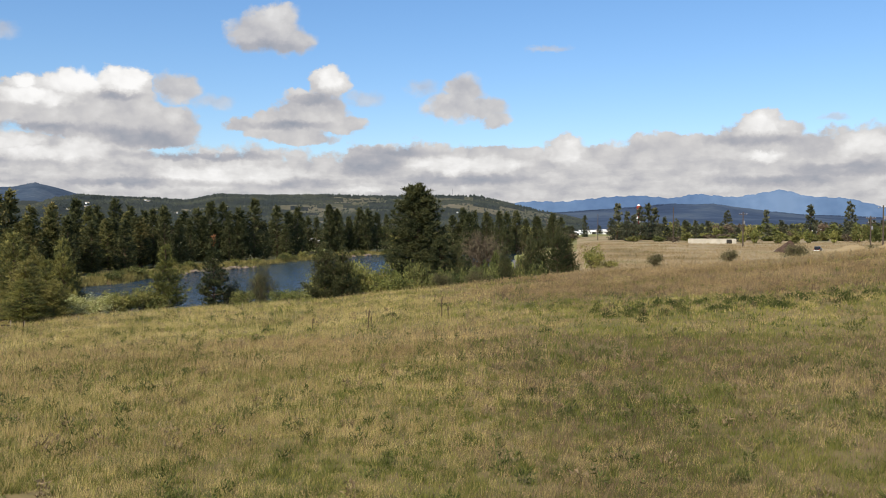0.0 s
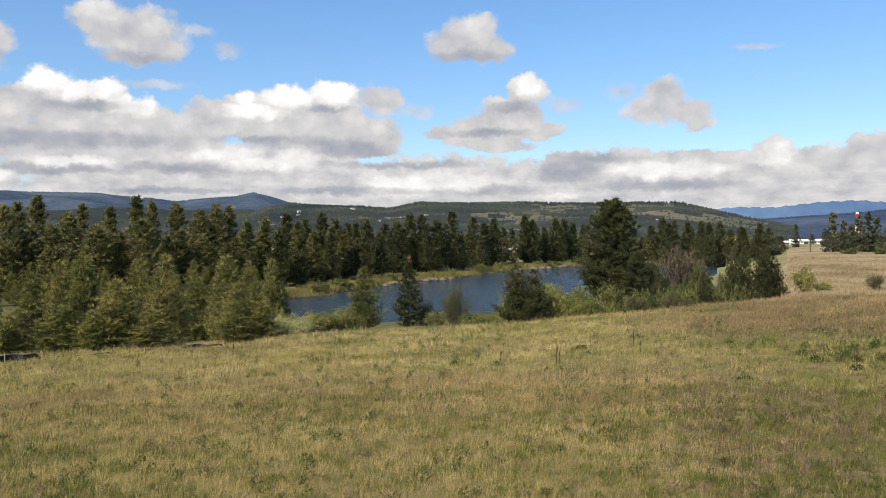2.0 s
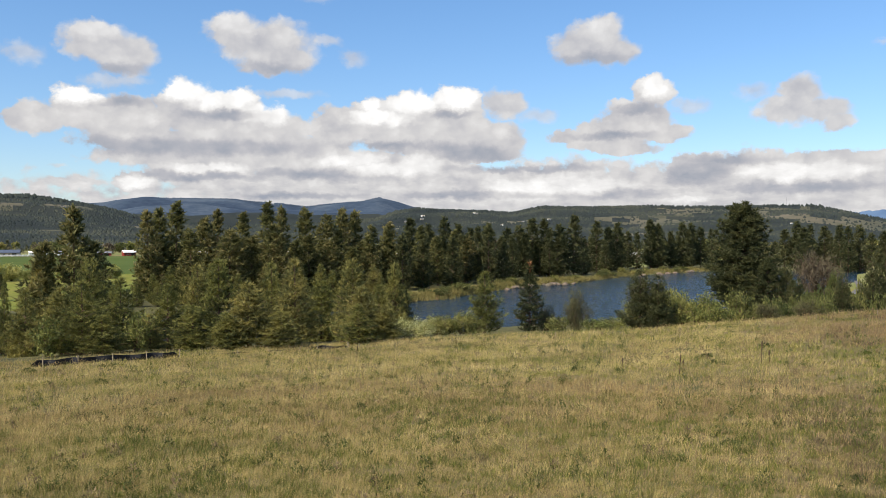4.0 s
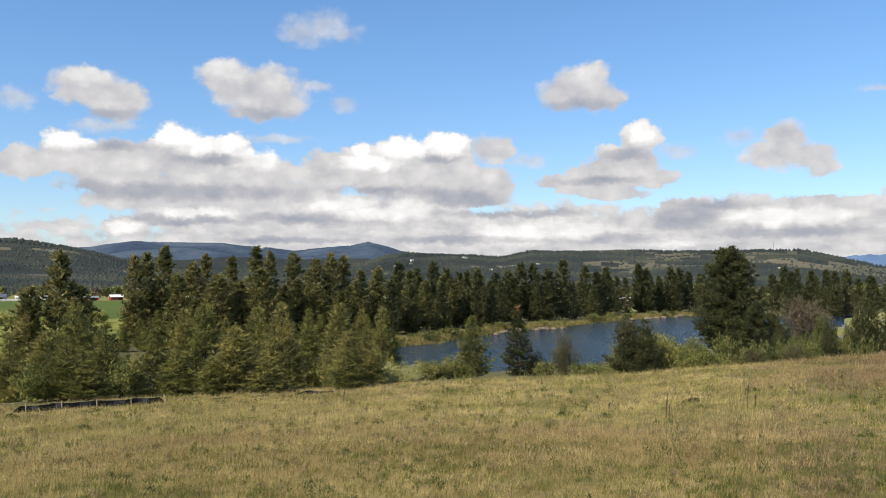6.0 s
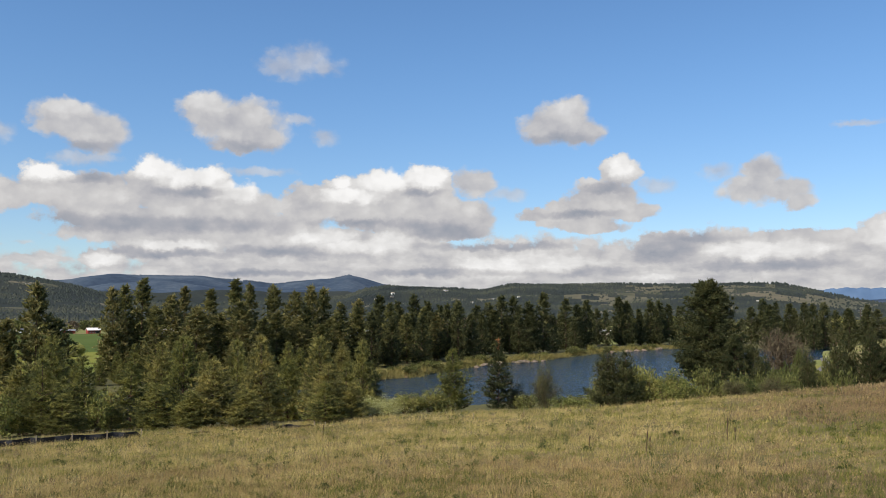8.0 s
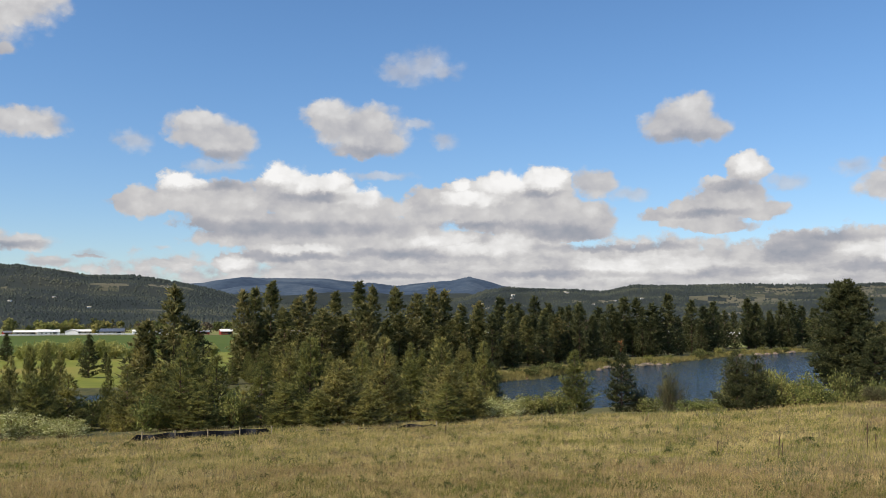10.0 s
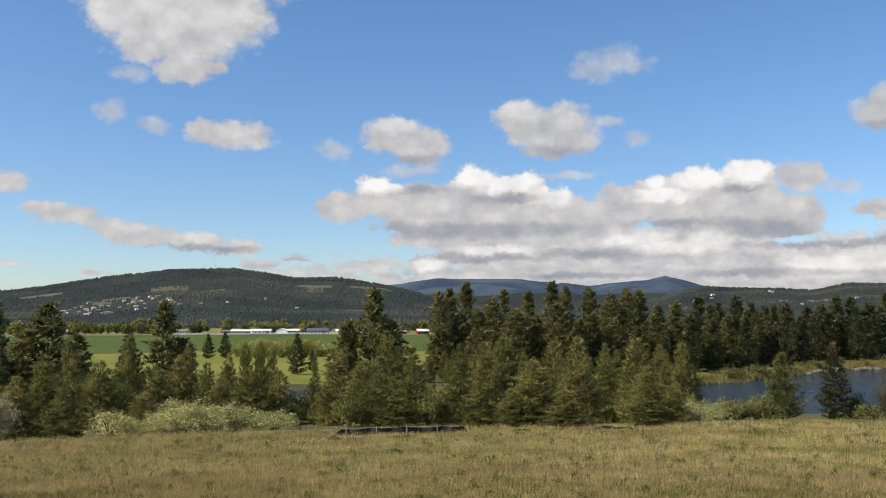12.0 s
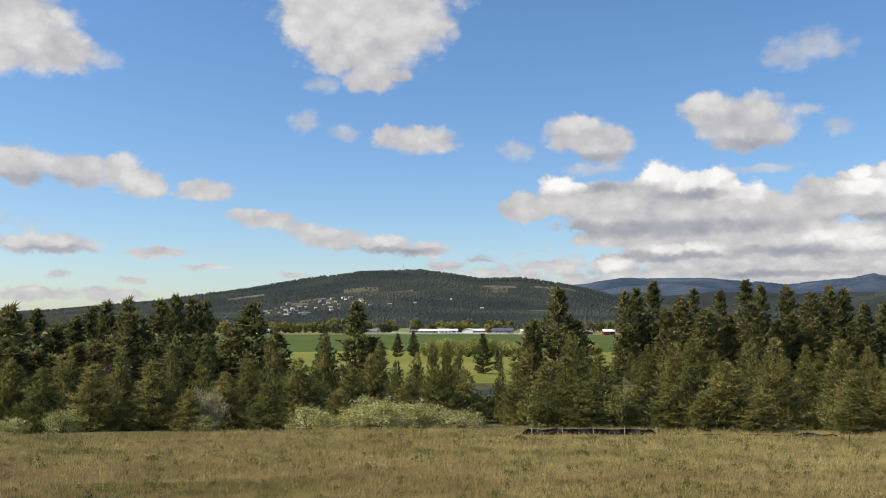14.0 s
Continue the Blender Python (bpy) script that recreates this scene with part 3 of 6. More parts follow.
def open_ground(x, y):
    """Where the wooded hills have clearings."""
    r, a = np.hypot(x, y), np.degrees(np.arctan2(-x, y))
    v = ripple(x, y, 170, 5) + 0.7 * ripple(x, y, 75, 1)
    dry = (1.35 + 0.5 * ripple(x, y, 140, 8)) * smooth(-a, -16, -2) * smooth(r, 1300, 1900)
    glade = np.zeros_like(v)
    for a0, r0, wide, deep in GLADES:
        u = ((a - a0) * 0.01745 * r0 / wide) ** 2 + ((r - r0) / deep) ** 2 + 0.45 * ripple(x, y, 22, 3)
        glade = np.maximum(glade, 2.6 * (1 - smooth(u, 0.6, 1.2)))
    return (v + 0.5 * ripple(x, y, 31, 2) > 1.32 - dry - glade) & (a > -7.5)


# clearings on the hills: azimuth, distance, half width, half depth
GLADES = [(46.5, 2040, 48, 60), (43.2, 2090, 50, 40), (55.4, 1970, 40, 26), (53.1, 1945, 42, 22), (62.4, 2087, 60, 40), (66.0, 2010, 50, 30), (22.3, 1870, 60, 40), (23.6, 1830, 40, 24),
          (14.3, 2030, 90, 45), (16.4, 1950, 70, 40), (10.5, 1990, 80, 36), (58.6, 1760, 60, 40), (39.0, 1900, 45, 28)]


# ---- mesh helpers ----
def mesh_of(name, verts, faces, mats, index=None, shade=False):
    """A mesh from arrays: all faces with the same number of corners."""
    verts, faces = np.asarray(verts, np.float32).reshape(-1, 3), np.asarray(faces, np.int32)
    n, k = faces.shape
    me = bpy.data.meshes.new(name)
    me.vertices.add(len(verts))
    me.vertices.foreach_set("co", verts.ravel())
    me.loops.add(n * k)
    me.loops.foreach_set("vertex_index", faces.ravel())
    me.polygons.add(n)
    me.polygons.foreach_set("loop_start", np.arange(0, n * k, k, dtype=np.int32))
    me.polygons.foreach_set("loop_total", np.full(n, k, np.int32))
    for m in mats if isinstance(mats, (list, tuple)) else [mats]:
        me.materials.append(m)
    if index is not None:
        me.polygons.foreach_set("material_index", np.asarray(index, np.int32))
    me.polygons.foreach_set("use_smooth", np.full(n, shade, bool))
    me.update(calc_edges=True)
    me.validate()
    return me


def part(name, bm, mat, parent, label=""):
    """One mesh object under a thing or under a part; bm is a bmesh or a finished mesh."""
    if isinstance(bm, bmesh.types.BMesh):
        me = bpy.data.meshes.new(name)
        bm.normal_update()
        bm.to_mesh(me)
        bm.free()
    else:
        me = bm
    if not me.materials:
        me.materials.append(mat)
    ob = new(name, me)
    ob.parent = parent
    if label:
        tagged(ob, label)
    return ob


def thing(name, m, label, category, group="", kind=""):
    ob = new(name)
    ob.empty_display_size = 0.3
    ob.matrix_basis = m
    return tagged(ob, label, category, group, kind)


def box(bm, x0, y0, z0, x1, y1, z1, bevel=0.0):
    made = bmesh.ops.create_cube(bm, size=1)["verts"]
    for v in made:
        v.co = Vector((x0 + (v.co.x + .5) * (x1 - x0), y0 + (v.co.y + .5) * (y1 - y0), z0 + (v.co.z + .5) * (z1 - z0)))
    if bevel:
        bmesh.ops.bevel(bm, geom=list({e for v in made for e in v.link_edges}), offset=bevel, segments=1, affect="EDGES")
    return bm


def slab(x0, y0, z0, x1, y1, z1, bevel=0.0):
    return box(bmesh.new(), x0, y0, z0, x1, y1, z1, bevel)


def tube(bm, a, b, ra, rb, sides=6):
    """A tapered stick from a to b."""
    a, b = Vector(a), Vector(b)
    turn = (b - a).to_track_quat("Z", "Y").to_matrix().to_4x4()
    bmesh.ops.create_cone(bm, cap_ends=True, segments=sides, radius1=ra, radius2=rb, depth=(b - a).length, matrix=Matrix.Translation((a + b) / 2) @ turn)
    return bm


def blades(centres, dirs, length, width, rng):
    """Thin triangles from each centre along its direction."""
    n = len(centres)
    side = np.cross(dirs, rng.normal(size=(n, 3)))
    side /= np.linalg.norm(side, axis=1, keepdims=True) + 1e-9
    w = np.broadcast_to(width, (n,))[:, None] / 2
    ln = np.broadcast_to(length, (n,))[:, None]
    v = np.stack([centres - side * w, centres + side * w, centres + dirs * ln], 1).reshape(-1, 3)
    return v, np.arange(3 * n).reshape(n, 3)


def sticks(segments, sides=4):
    """Tapered prisms for limbs: rows of a, b, ra, rb. Returns verts and quads."""
    vs, fs = [], []
    for a, b, ra, rb in segments:
        a, b = np.asarray(a, float), np.asarray(b, float)
        d = b - a
        d /= np.linalg.norm(d) + 1e-9
        s = np.cross(d, (0.3, 0.9, 0.2))
        s /= np.linalg.norm(s)
        u = np.cross(d, s)
        k = len(vs)
        for p, r in ((a, ra), (b, rb)):
            for i in range(sides):
                w = 2 * math.pi * i / sides
                vs.append(p + r * (math.cos(w) * s + math.sin(w) * u))
        fs += [(k + i, k + (i + 1) % sides, k + sides + (i + 1) % sides, k + sides + i) for i in range(sides)]
    return np.array(vs), np.array(fs)


# ---- ground, water, distance ----
def build_ground():
    az_ = np.concatenate([np.arange(-180, -36, 6.0), np.arange(-36, 86, 0.55), np.arange(86, 180, 6.0), [180.0]])
    r_ = np.concatenate([[-0.02, 3, 6, 9, 12, 15, 18], np.arange(20, 160, 2.0), 160 * 1.027 ** np.arange(0, 140)])
    r_ = np.append(r_[r_ < 4940], 4950.0)
    A, R = np.meshgrid(np.radians(az_), r_)
    X, Y = -R * np.sin(A), R * np.cos(A)
    Z = land(X, Y)
    n, m = A.shape
    i = np.arange(n * m).reshape(n, m)
    faces = np.stack([i[:-1, :-1], i[:-1, 1:], i[1:, 1:], i[1:, :-1]], -1).reshape(-1, 4)[:, ::-1]
    cx, cy = X.ravel()[faces].mean(1), Y.ravel()[faces].mean(1)
    r, a = np.hypot(cx, cy), np.degrees(np.arctan2(-cx, cy))
    index = np.zeros(len(faces), int)
    index[r > BROW(a) + 2] = 1
    right = (a < -7.6 + 0.6 * ripple(cx, cy, 23)) & (r > BROW(a) + 14) & (r < 640 + 30 * ripple(cx, cy, 50))
    index[right] = 2
    past = (r > np.maximum(SHORE_FAR(a) + 8, 240)) & (a > -4)
    index[past] = 5
    index[(a > -4) & (r > SHORE_FAR(a) - 14) & (r < SHORE_FAR(a) + 75)] = 1
    index[(a > 15.5) & (a < 31) & (r > SHORE_FAR(a) - 6) & (r < SHORE_FAR(a) + 24 + 14 * ripple(cx, cy, 9))] = 11
    index[(r > 640) & (a <= -4)] = 5
    index[(a <= -4) & (a > -8.6) & (r > 300) & (r <= 640)] = 5
    index[(a > 30) & (r > np.where(a > 40, 211, 250)) & (r < 385 + 10 * ripple(cx, cy, 40))] = 4
    index[(a > 34) & (r >= 385 + 10 * ripple(cx, cy, 40)) & (r < 745)] = 3
    shoal = (a > 20.3) & (a < 25.5) & (r > SHORE_FAR(a) - 5) & (r < SHORE_FAR(a) + 1.5)
    index[shoal] = 8
    hill = r > 1120
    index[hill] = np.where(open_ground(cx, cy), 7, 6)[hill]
    # beyond these distances the ground takes the haze-tinted tones
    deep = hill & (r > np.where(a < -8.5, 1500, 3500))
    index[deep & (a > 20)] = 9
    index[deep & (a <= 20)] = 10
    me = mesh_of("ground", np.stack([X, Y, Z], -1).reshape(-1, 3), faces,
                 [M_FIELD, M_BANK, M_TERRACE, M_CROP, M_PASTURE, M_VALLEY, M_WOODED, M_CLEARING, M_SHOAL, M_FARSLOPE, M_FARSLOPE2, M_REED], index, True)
    tagged(new("ground", me), "dry grassy plateau above a river, with valley fields and wooded hills", "ground", kind="structure")


build_ground()

_a = np.radians(np.concatenate([np.arange(-14, 100, 2.0)]))
_r = np.array([110.0, 160, 220, 300, 400, 520])
_A, _R = np.meshgrid(_a, _r)
_i = np.arange(_A.size).reshape(_A.shape)
_f = np.stack([_i[:-1, :-1], _i[:-1, 1:], _i[1:, 1:], _i[1:, :-1]], -1).reshape(-1, 4)[:, ::-1]
tagged(new("water", mesh_of("water", np.stack([-_R * np.sin(_A), _R * np.cos(_A), np.full_like(_A, WATER_Z)], -1).reshape(-1, 3), _f, M_WATER, None, True)),
       "dark blue rippled river water with soft sky reflections", "river", kind="structure")


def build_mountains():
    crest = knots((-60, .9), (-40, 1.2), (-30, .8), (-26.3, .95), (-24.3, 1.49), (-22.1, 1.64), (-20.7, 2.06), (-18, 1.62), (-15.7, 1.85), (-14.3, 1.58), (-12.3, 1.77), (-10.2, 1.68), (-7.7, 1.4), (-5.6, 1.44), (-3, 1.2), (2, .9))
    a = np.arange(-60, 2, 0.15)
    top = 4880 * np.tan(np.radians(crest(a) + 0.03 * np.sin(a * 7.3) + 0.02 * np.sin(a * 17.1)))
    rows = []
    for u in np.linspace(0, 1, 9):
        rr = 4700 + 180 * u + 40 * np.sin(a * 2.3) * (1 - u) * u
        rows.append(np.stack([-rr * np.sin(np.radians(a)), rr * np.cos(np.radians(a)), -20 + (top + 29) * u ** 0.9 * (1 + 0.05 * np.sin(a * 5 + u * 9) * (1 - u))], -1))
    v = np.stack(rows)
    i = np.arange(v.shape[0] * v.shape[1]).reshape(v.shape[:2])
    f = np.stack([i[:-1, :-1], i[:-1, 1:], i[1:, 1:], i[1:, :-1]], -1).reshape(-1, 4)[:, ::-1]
    tagged(new("backdrop", mesh_of("backdrop", v.reshape(-1, 3), f, M_MOUNTAIN, None, True)), "mountain range on the horizon with blue haze in its colour", "mountains", kind="structure")


build_mountains()


# ---- trees and shrubs ----
def conifer(name, height, radius, start, mat, seed, label, whorl=0.5, arms=6, tuft=0.42, per=9, ragged=0.25, taper=0.75, droop=0.15, gap=0.55, fat=0.30, inner=0.30, limb=1.1):
    """A conifer at the origin: trunk with limbs, and a crown of needle tufts set along whorled branches."""
    rng = np.random.default_rng(seed)
    base = thing(name, Matrix(), label, "tree")
    seg, cs, ds = [], [], []
    lean = rng.normal(0, 0.012, 2)
    trunk_r = 0.012 * height + 0.05
    last = None
    for u in np.linspace(0, 1, 9):
        p = np.array([lean[0] * height * u * u, lean[1] * height * u * u, height * 0.97 * u])
        if last is not None:
            seg.append((last[0], p, last[1], max(0.02, trunk_r * (1 - u))))
        last = (p, max(0.02, trunk_r * (1 - u) * (1.0 if u else 1.25)))
    z = start * height
    while z < height * 0.985:
        u = (z - start * height) / (height * (1 - start))
        reach = radius * min(1.0, (u + 0.10) / 0.28) ** 0.6 * (1 - u) ** taper + 0.12 * radius * (1 - u) + 0.12
        turn = rng.uniform(0, 6.28)
        for k in range(arms if u < 0.85 else arms - 2):
            if rng.random() < ragged * 0.45:
                continue
            w = turn + 6.283 * k / arms + rng.normal(0, 0.25)
            ln = reach * rng.uniform(1 - ragged, 1 + ragged * 0.6)
            rise = (0.35 * u + 0.10 - droop * (1 - u)) + rng.normal(0, 0.08)
            way_ = np.array([math.cos(w), math.sin(w), rise])
            root = np.array([lean[0] * height * (z / height) ** 2, lean[1] * height * (z / height) ** 2, z + rng.normal(0, whorl * 0.3)])
            tip = root + way_ * ln + np.array([0, 0, 0.10 * ln])
            if ln > limb:
                seg.append((root, tip, 0.02 + 0.012 * ln, 0.012))
            across = np.array([-math.sin(w), math.cos(w), 0.0])
            steps = max(2, int(ln / (tuft * gap)))
            for s in range(steps):
                q = inner + (1.03 - inner) * (s + rng.uniform(0, 1)) / steps
                c = root + (tip - root) * q + np.array([0, 0, 0.10 * ln * q * q]) + across * rng.normal(0, 0.15) * ln * q
                c = c + rng.normal(0, tuft * 0.15, 3)
                size = tuft * rng.uniform(0.65, 1.15)
                d = rng.normal(0, 0.70, (per, 3)) + way_ * 0.45 + np.array([0, 0, 0.50])
                d /= np.linalg.norm(d, axis=1, keepdims=True)
                cs.append(np.broadcast_to(c, (per, 3)))
                ds.append(d * size)
        z += whorl * rng.uniform(0.75, 1.25) * (1.0 if u < 0.7 else 0.58)
    cs, ds = np.concatenate(cs), np.concatenate(ds)
    ln = np.linalg.norm(ds, axis=1)
    v, f = blades(cs, ds / ln[:, None], ln * rng.uniform(0.8, 1.35, len(ln)), tuft * fat, rng)
    tv, tf = sticks(seg, 3)
    part("trunk", mesh_of("trunk", tv, tf, M_BARK), M_BARK, base)
    part("crown", mesh_of("crown", v, f, mat), mat, base)
    return base


def bough_pine(name, height, radius, mat, seed, label, taper, whorl=0.50, arms=7, needles=13):
    """A pine clothed to the ground: rising whorled boughs with side twigs, each ending in round brushes of long needles."""
    rng = np.random.default_rng(seed)
    base = thing(name, Matrix(), label, "tree")
    seg = [((0, 0, -0.2), (0.05, 0, height * 0.5), 0.16, 0.09), ((0.05, 0, height * 0.5), (0, 0.04, height * 0.97), 0.09, 0.02)]
    cs, out = [], []
    z = 0.35
    while z < height * 0.97:
        u = z / height
        reach = radius * min(1.0, 0.72 + 2.0 * u) * (1 - u) ** taper + 0.10
        turn = rng.uniform(0, 6.28)
        for k in range(arms if u < 0.8 else arms - 2):
            if rng.random() < 0.10:
                continue
            w = turn + 6.283 * k / arms + rng.normal(0, 0.22)
            ln = reach * rng.uniform(0.72, 1.12)
            way_ = np.array([math.cos(w), math.sin(w), 0.26 + 0.50 * u + rng.normal(0, 0.10)])
            across = np.array([-math.sin(w), math.cos(w), 0.0])
            root = np.array([0, 0, z + rng.normal(0, 0.12)])
            if ln > 0.9:
                seg.append((root, root + way_ * ln, 0.035, 0.012))
            for s in np.arange(ln, 0.25 * ln, -0.50):
                q = s / ln
                c = root + way_ * s + np.array([0, 0, 0.16 * ln * q * q])
                wide = 0.10 + 0.40 * (ln - s) * 0.9
                for side in ((0,) if ln - s < 0.2 else (-1, 1) if ln - s < 0.9 or u > 0.6 else (-1, 0, 1)):
                    p = c + across * side * min(wide, 0.75) * rng.uniform(0.6, 1.3) + rng.normal(0, 0.07, 3)
                    cs.append(p)
                    o = way_ * 0.5 + across * side * 0.45 + np.array([0, 0, 0.85])
                    out.append(o / np.linalg.norm(o))
        z += whorl * rng.uniform(0.75, 1.2) * (1.0 if u < 0.65 else 0.7)
    cs.append(np.array([0, 0.04, height * 0.97]))
    out.append(np.array([0, 0, 1.0]))
    cs, out = np.repeat(np.array(cs), needles, 0), np.repeat(np.array(out), needles, 0)
    d = rng.normal(0, 0.52, cs.shape) + out * 0.85
    d /= np.linalg.norm(d, axis=1, keepdims=True)
    v, f = blades(cs, d, 0.54 * rng.uniform(0.7, 1.25, len(cs)), 0.095, rng)
    tv, tf = sticks(seg, 3)
    part("trunk", mesh_of("trunk", tv, tf, M_BARK), M_BARK, base)
    part("crown", mesh_of("crown", v, f, mat), mat, base)
    return base


def shrub(name, height, radius, mat, seed, label, stems=14, leaves=3200, leaf=0.16, twiggy=0.0, category="bush", flat_top=0.8):
    """A shrub or a small round tree: forked stems, and leaves gathered in clumps with an uneven outline."""
    rng = np.random.default_rng(seed)
    base = thing(name, Matrix(), label, category)
    seg, clumps = [], []
    for s in range(stems):
        w, out = rng.uniform(0, 6.28), rng.uniform(0.15, 1.0) ** 0.7
        foot = np.array([math.cos(w), math.sin(w), 0]) * radius * 0.12 * rng.random()
        top = height * rng.uniform(0.72, 1.05) * math.sqrt(max(0.1, 1 - flat_top * out * out))
        tip = np.array([math.cos(w) * radius * out, math.sin(w) * radius * out, top])
        knee = foot + (tip - foot) * 0.5 + np.array([0, 0, 0.12 * height])
        r0 = 0.012 * height + 0.012
        seg += [(foot, knee, r0, r0 * 0.65), (knee, tip, r0 * 0.65, r0 * 0.25)]
        clumps += [(tip, 1.0), (knee + (tip - knee) * rng.uniform(0.3, 0.8), 1.1)]
        clumps.append((tip * np.array([0.75, 0.75, 0.0]) + np.array([0, 0, height * rng.uniform(0.14, 0.35)]), 0.9))
        for _k in range(3 if leaves > 1000 else 1):
            q = knee + (tip - knee) * rng.uniform(0.05, 0.9)
            e = q + rng.normal(0, 1, 3) * np.array([0.28, 0.28, 0.20]) * radius
            e[2] = min(max(e[2], 0.12 * height), height)
            seg.append((q, e, r0 * 0.35, r0 * 0.15))
            clumps.append((e, 0.8))
    per = leaves // len(clumps)
    cs, ds, ls = [], [], []
    for c, k in clumps:
        off = rng.normal(0, 1, (per, 3))
        off *= (rng.random((per, 1)) ** 0.4) / (np.linalg.norm(off, axis=1, keepdims=True) + 1e-9)
        pos = c + off * np.array([0.30, 0.30, 0.26]) * (0.5 * radius + 0.5 * height * 0.6) * k
        pos[:, 2] = np.maximum(pos[:, 2], 0.05 * height)
        d = rng.normal(size=(per, 3)) + off * 0.8 + np.array([0, 0, 0.35 + twiggy])
        cs.append(pos)
        ds.append(d / np.linalg.norm(d, axis=1, keepdims=True))
        ls.append(np.full(per, leaf) * rng.uniform(0.7, 1.3, per))
    ls = np.concatenate(ls)
    v, f = blades(np.concatenate(cs), np.concatenate(ds), ls * (1 + 2.2 * twiggy), ls * (0.85 - 0.55 * twiggy), rng)
    tv, tf = sticks(seg, 3)
    part("branchwork", mesh_of("branchwork", tv, tf, M_BARK), M_BARK, base)
    part("foliage", mesh_of("foliage", v, f, mat), mat, base)
    return base


def scaled(a, r, wide, tall, turn, sink=0.15):
    p = polar(a, r)
    p.z = ground(p.x, p.y) - sink
    return Matrix.Translation(p) @ Matrix.Rotation(turn, 4, "Z") @ Matrix.Diagonal((wide, wide, tall, 1))


pick = random.Random(7)


class Stock:
    """Models of one kind; the first use of a model takes it, later uses copy it."""

    def __init__(self, models, heights, widths):
        self.models, self.heights, self.widths, self.used = models, heights, widths, set()

    def put(self, a, r, height, width=None, k=None, label="", group=""):
        k = pick.randrange(len(self.models)) if k is None else k
        tall = height / self.heights[k]
        wide = tall * pick.uniform(0.95, 1.2) if width is None else width / self.widths[k]
        m = scaled(a, r, wide, tall, pick.uniform(0, 6.28))
        if k in self.used:
            s = self.models[k].scale
            ob = copy_thing(self.models[k], m @ Matrix.Diagonal((1 / s.x, 1 / s.y, 1 / s.z, 1)))
        else:
            ob = self.models[k]
            ob.matrix_basis = m
            self.used.add(k)
        return tagged(ob, label, "", group)

    def clear_unused(self):
        for k, ob in enumerate(self.models):
            if k not in self.used:
                for o in [*ob.children_recursive, ob]:
                    bpy.data.objects.remove(o)


TALL = Stock([conifer("pine_tree", 23, 4.4, s0, M_PINE, sd, "tall dark green pine tree on the river bank", 0.92, 6, 1.18, 7, 0.24, tp, 0.06, 0.70, 0.36, 0.24, 2.6)
              for s0, sd, tp in ((0.05, 11, 0.62), (0.03, 12, 0.70), (0.10, 13, 0.58), (0.03, 14, 0.80), (0.07, 15, 0.54))], [23] * 5, [4.2] * 5)
BANKPINE = Stock([conifer("pine_tree", 23, 4.4, s0, M_SPRUCE, sd, "tall dark pine tree on the far river bank", 0.92, 6, 1.18, 7, 0.24, tp, 0.06, 0.70, 0.36, 0.24, 2.6)
                  for s0, sd, tp in ((0.04, 18, 0.60), (0.06, 19, 0.72), (0.03, 20, 0.66))], [23] * 3, [4.2] * 3)
LONE = Stock([conifer("pine_tree", 23, 6.4, 0.03, M_SPRUCE, 16, "large broad dark pine standing alone above the river", 0.66, 11, 0.78, 22, 0.28, 0.54, -0.02, 0.55, 0.17, 0.26),
              conifer("spruce_tree", 12, 4.6, 0.02, M_SPRUCE, 17, "broad dark spruce with drooping boughs beside the large pine", 0.5, 9, 0.55, 16, 0.28, 0.85, 0.30, 0.60, 0.20)], [23, 12], [6.2, 4.6])
YOUNG = Stock([bough_pine("pine_tree", 9, 3.0, M_YOUNG, sd, "young bushy green pine tree below the field edge", tp)
               for sd, tp in ((21, 1.05), (22, 1.25), (23, 0.92), (24, 1.15), (25, 0.98))], [9] * 5, [3.0] * 5)
DARKPINE = Stock([bough_pine("pine_tree", 9, 3.2, M_SPRUCE, sd, "bushy dark green pine on the bank", tp) for sd, tp in ((26, 0.85), (27, 0.98))], [9] * 2, [3.2] * 2)
FIR = Stock([conifer("fir_tree", 9, 2.2, 0.04, M_SPRUCE, sd, "small dark conical fir tree", 0.42, 7, 0.38, 13, 0.25, 0.95, 0.10, 0.70, 0.28) for sd in (31, 32)], [9] * 2, [2.2] * 2)
FARTREE = Stock([conifer("conifer_tree", 14, 2.9, 0.02, M_FARPINE, sd, "distant dark conifer on the valley floor", 1.1, 5, 1.15, 5, 0.30, tp, 0.05, 0.75, 0.75) for sd, tp in ((41, 0.6), (42, 0.8), (43, 0.5))], [14] * 3, [2.9] * 3)
ROUND = Stock([shrub("leafy_tree", 9, 4.2, M_LEAFTREE, sd, "round yellow-green spring tree in the valley", 12, 480, 1.4, 0, "tree", 0.7) for sd in (51, 52)]
              + [shrub("leafy_tree", 9, 4.2, M_OLIVE, sd, "round olive-green tree in the valley", 12, 480, 1.4, 0, "tree", 0.7) for sd in (53, 54)]
              + [shrub("bare_tree", 9, 3.8, M_TWIG, 55, "brown leafless tree in the valley", 14, 480, 0.85, 0.4, "tree", 0.6)], [9] * 5, [4.2] * 5)
YELLOW = Stock([shrub("willow_bush", 3.2, 2.2, M_LEAF, sd, "yellow-green leafing willow bush on the bank", 18, 1900, 0.22) for sd in (61, 62, 63)], [3.2] * 3, [2.2] * 3)
OLIVE = Stock([shrub("bush", 2.6, 2.0, M_OLIVE, sd, "olive-green leafy bush on the bank", 18, 1300, 0.25) for sd in (64, 65, 66)], [2.6] * 3, [2.0] * 3)
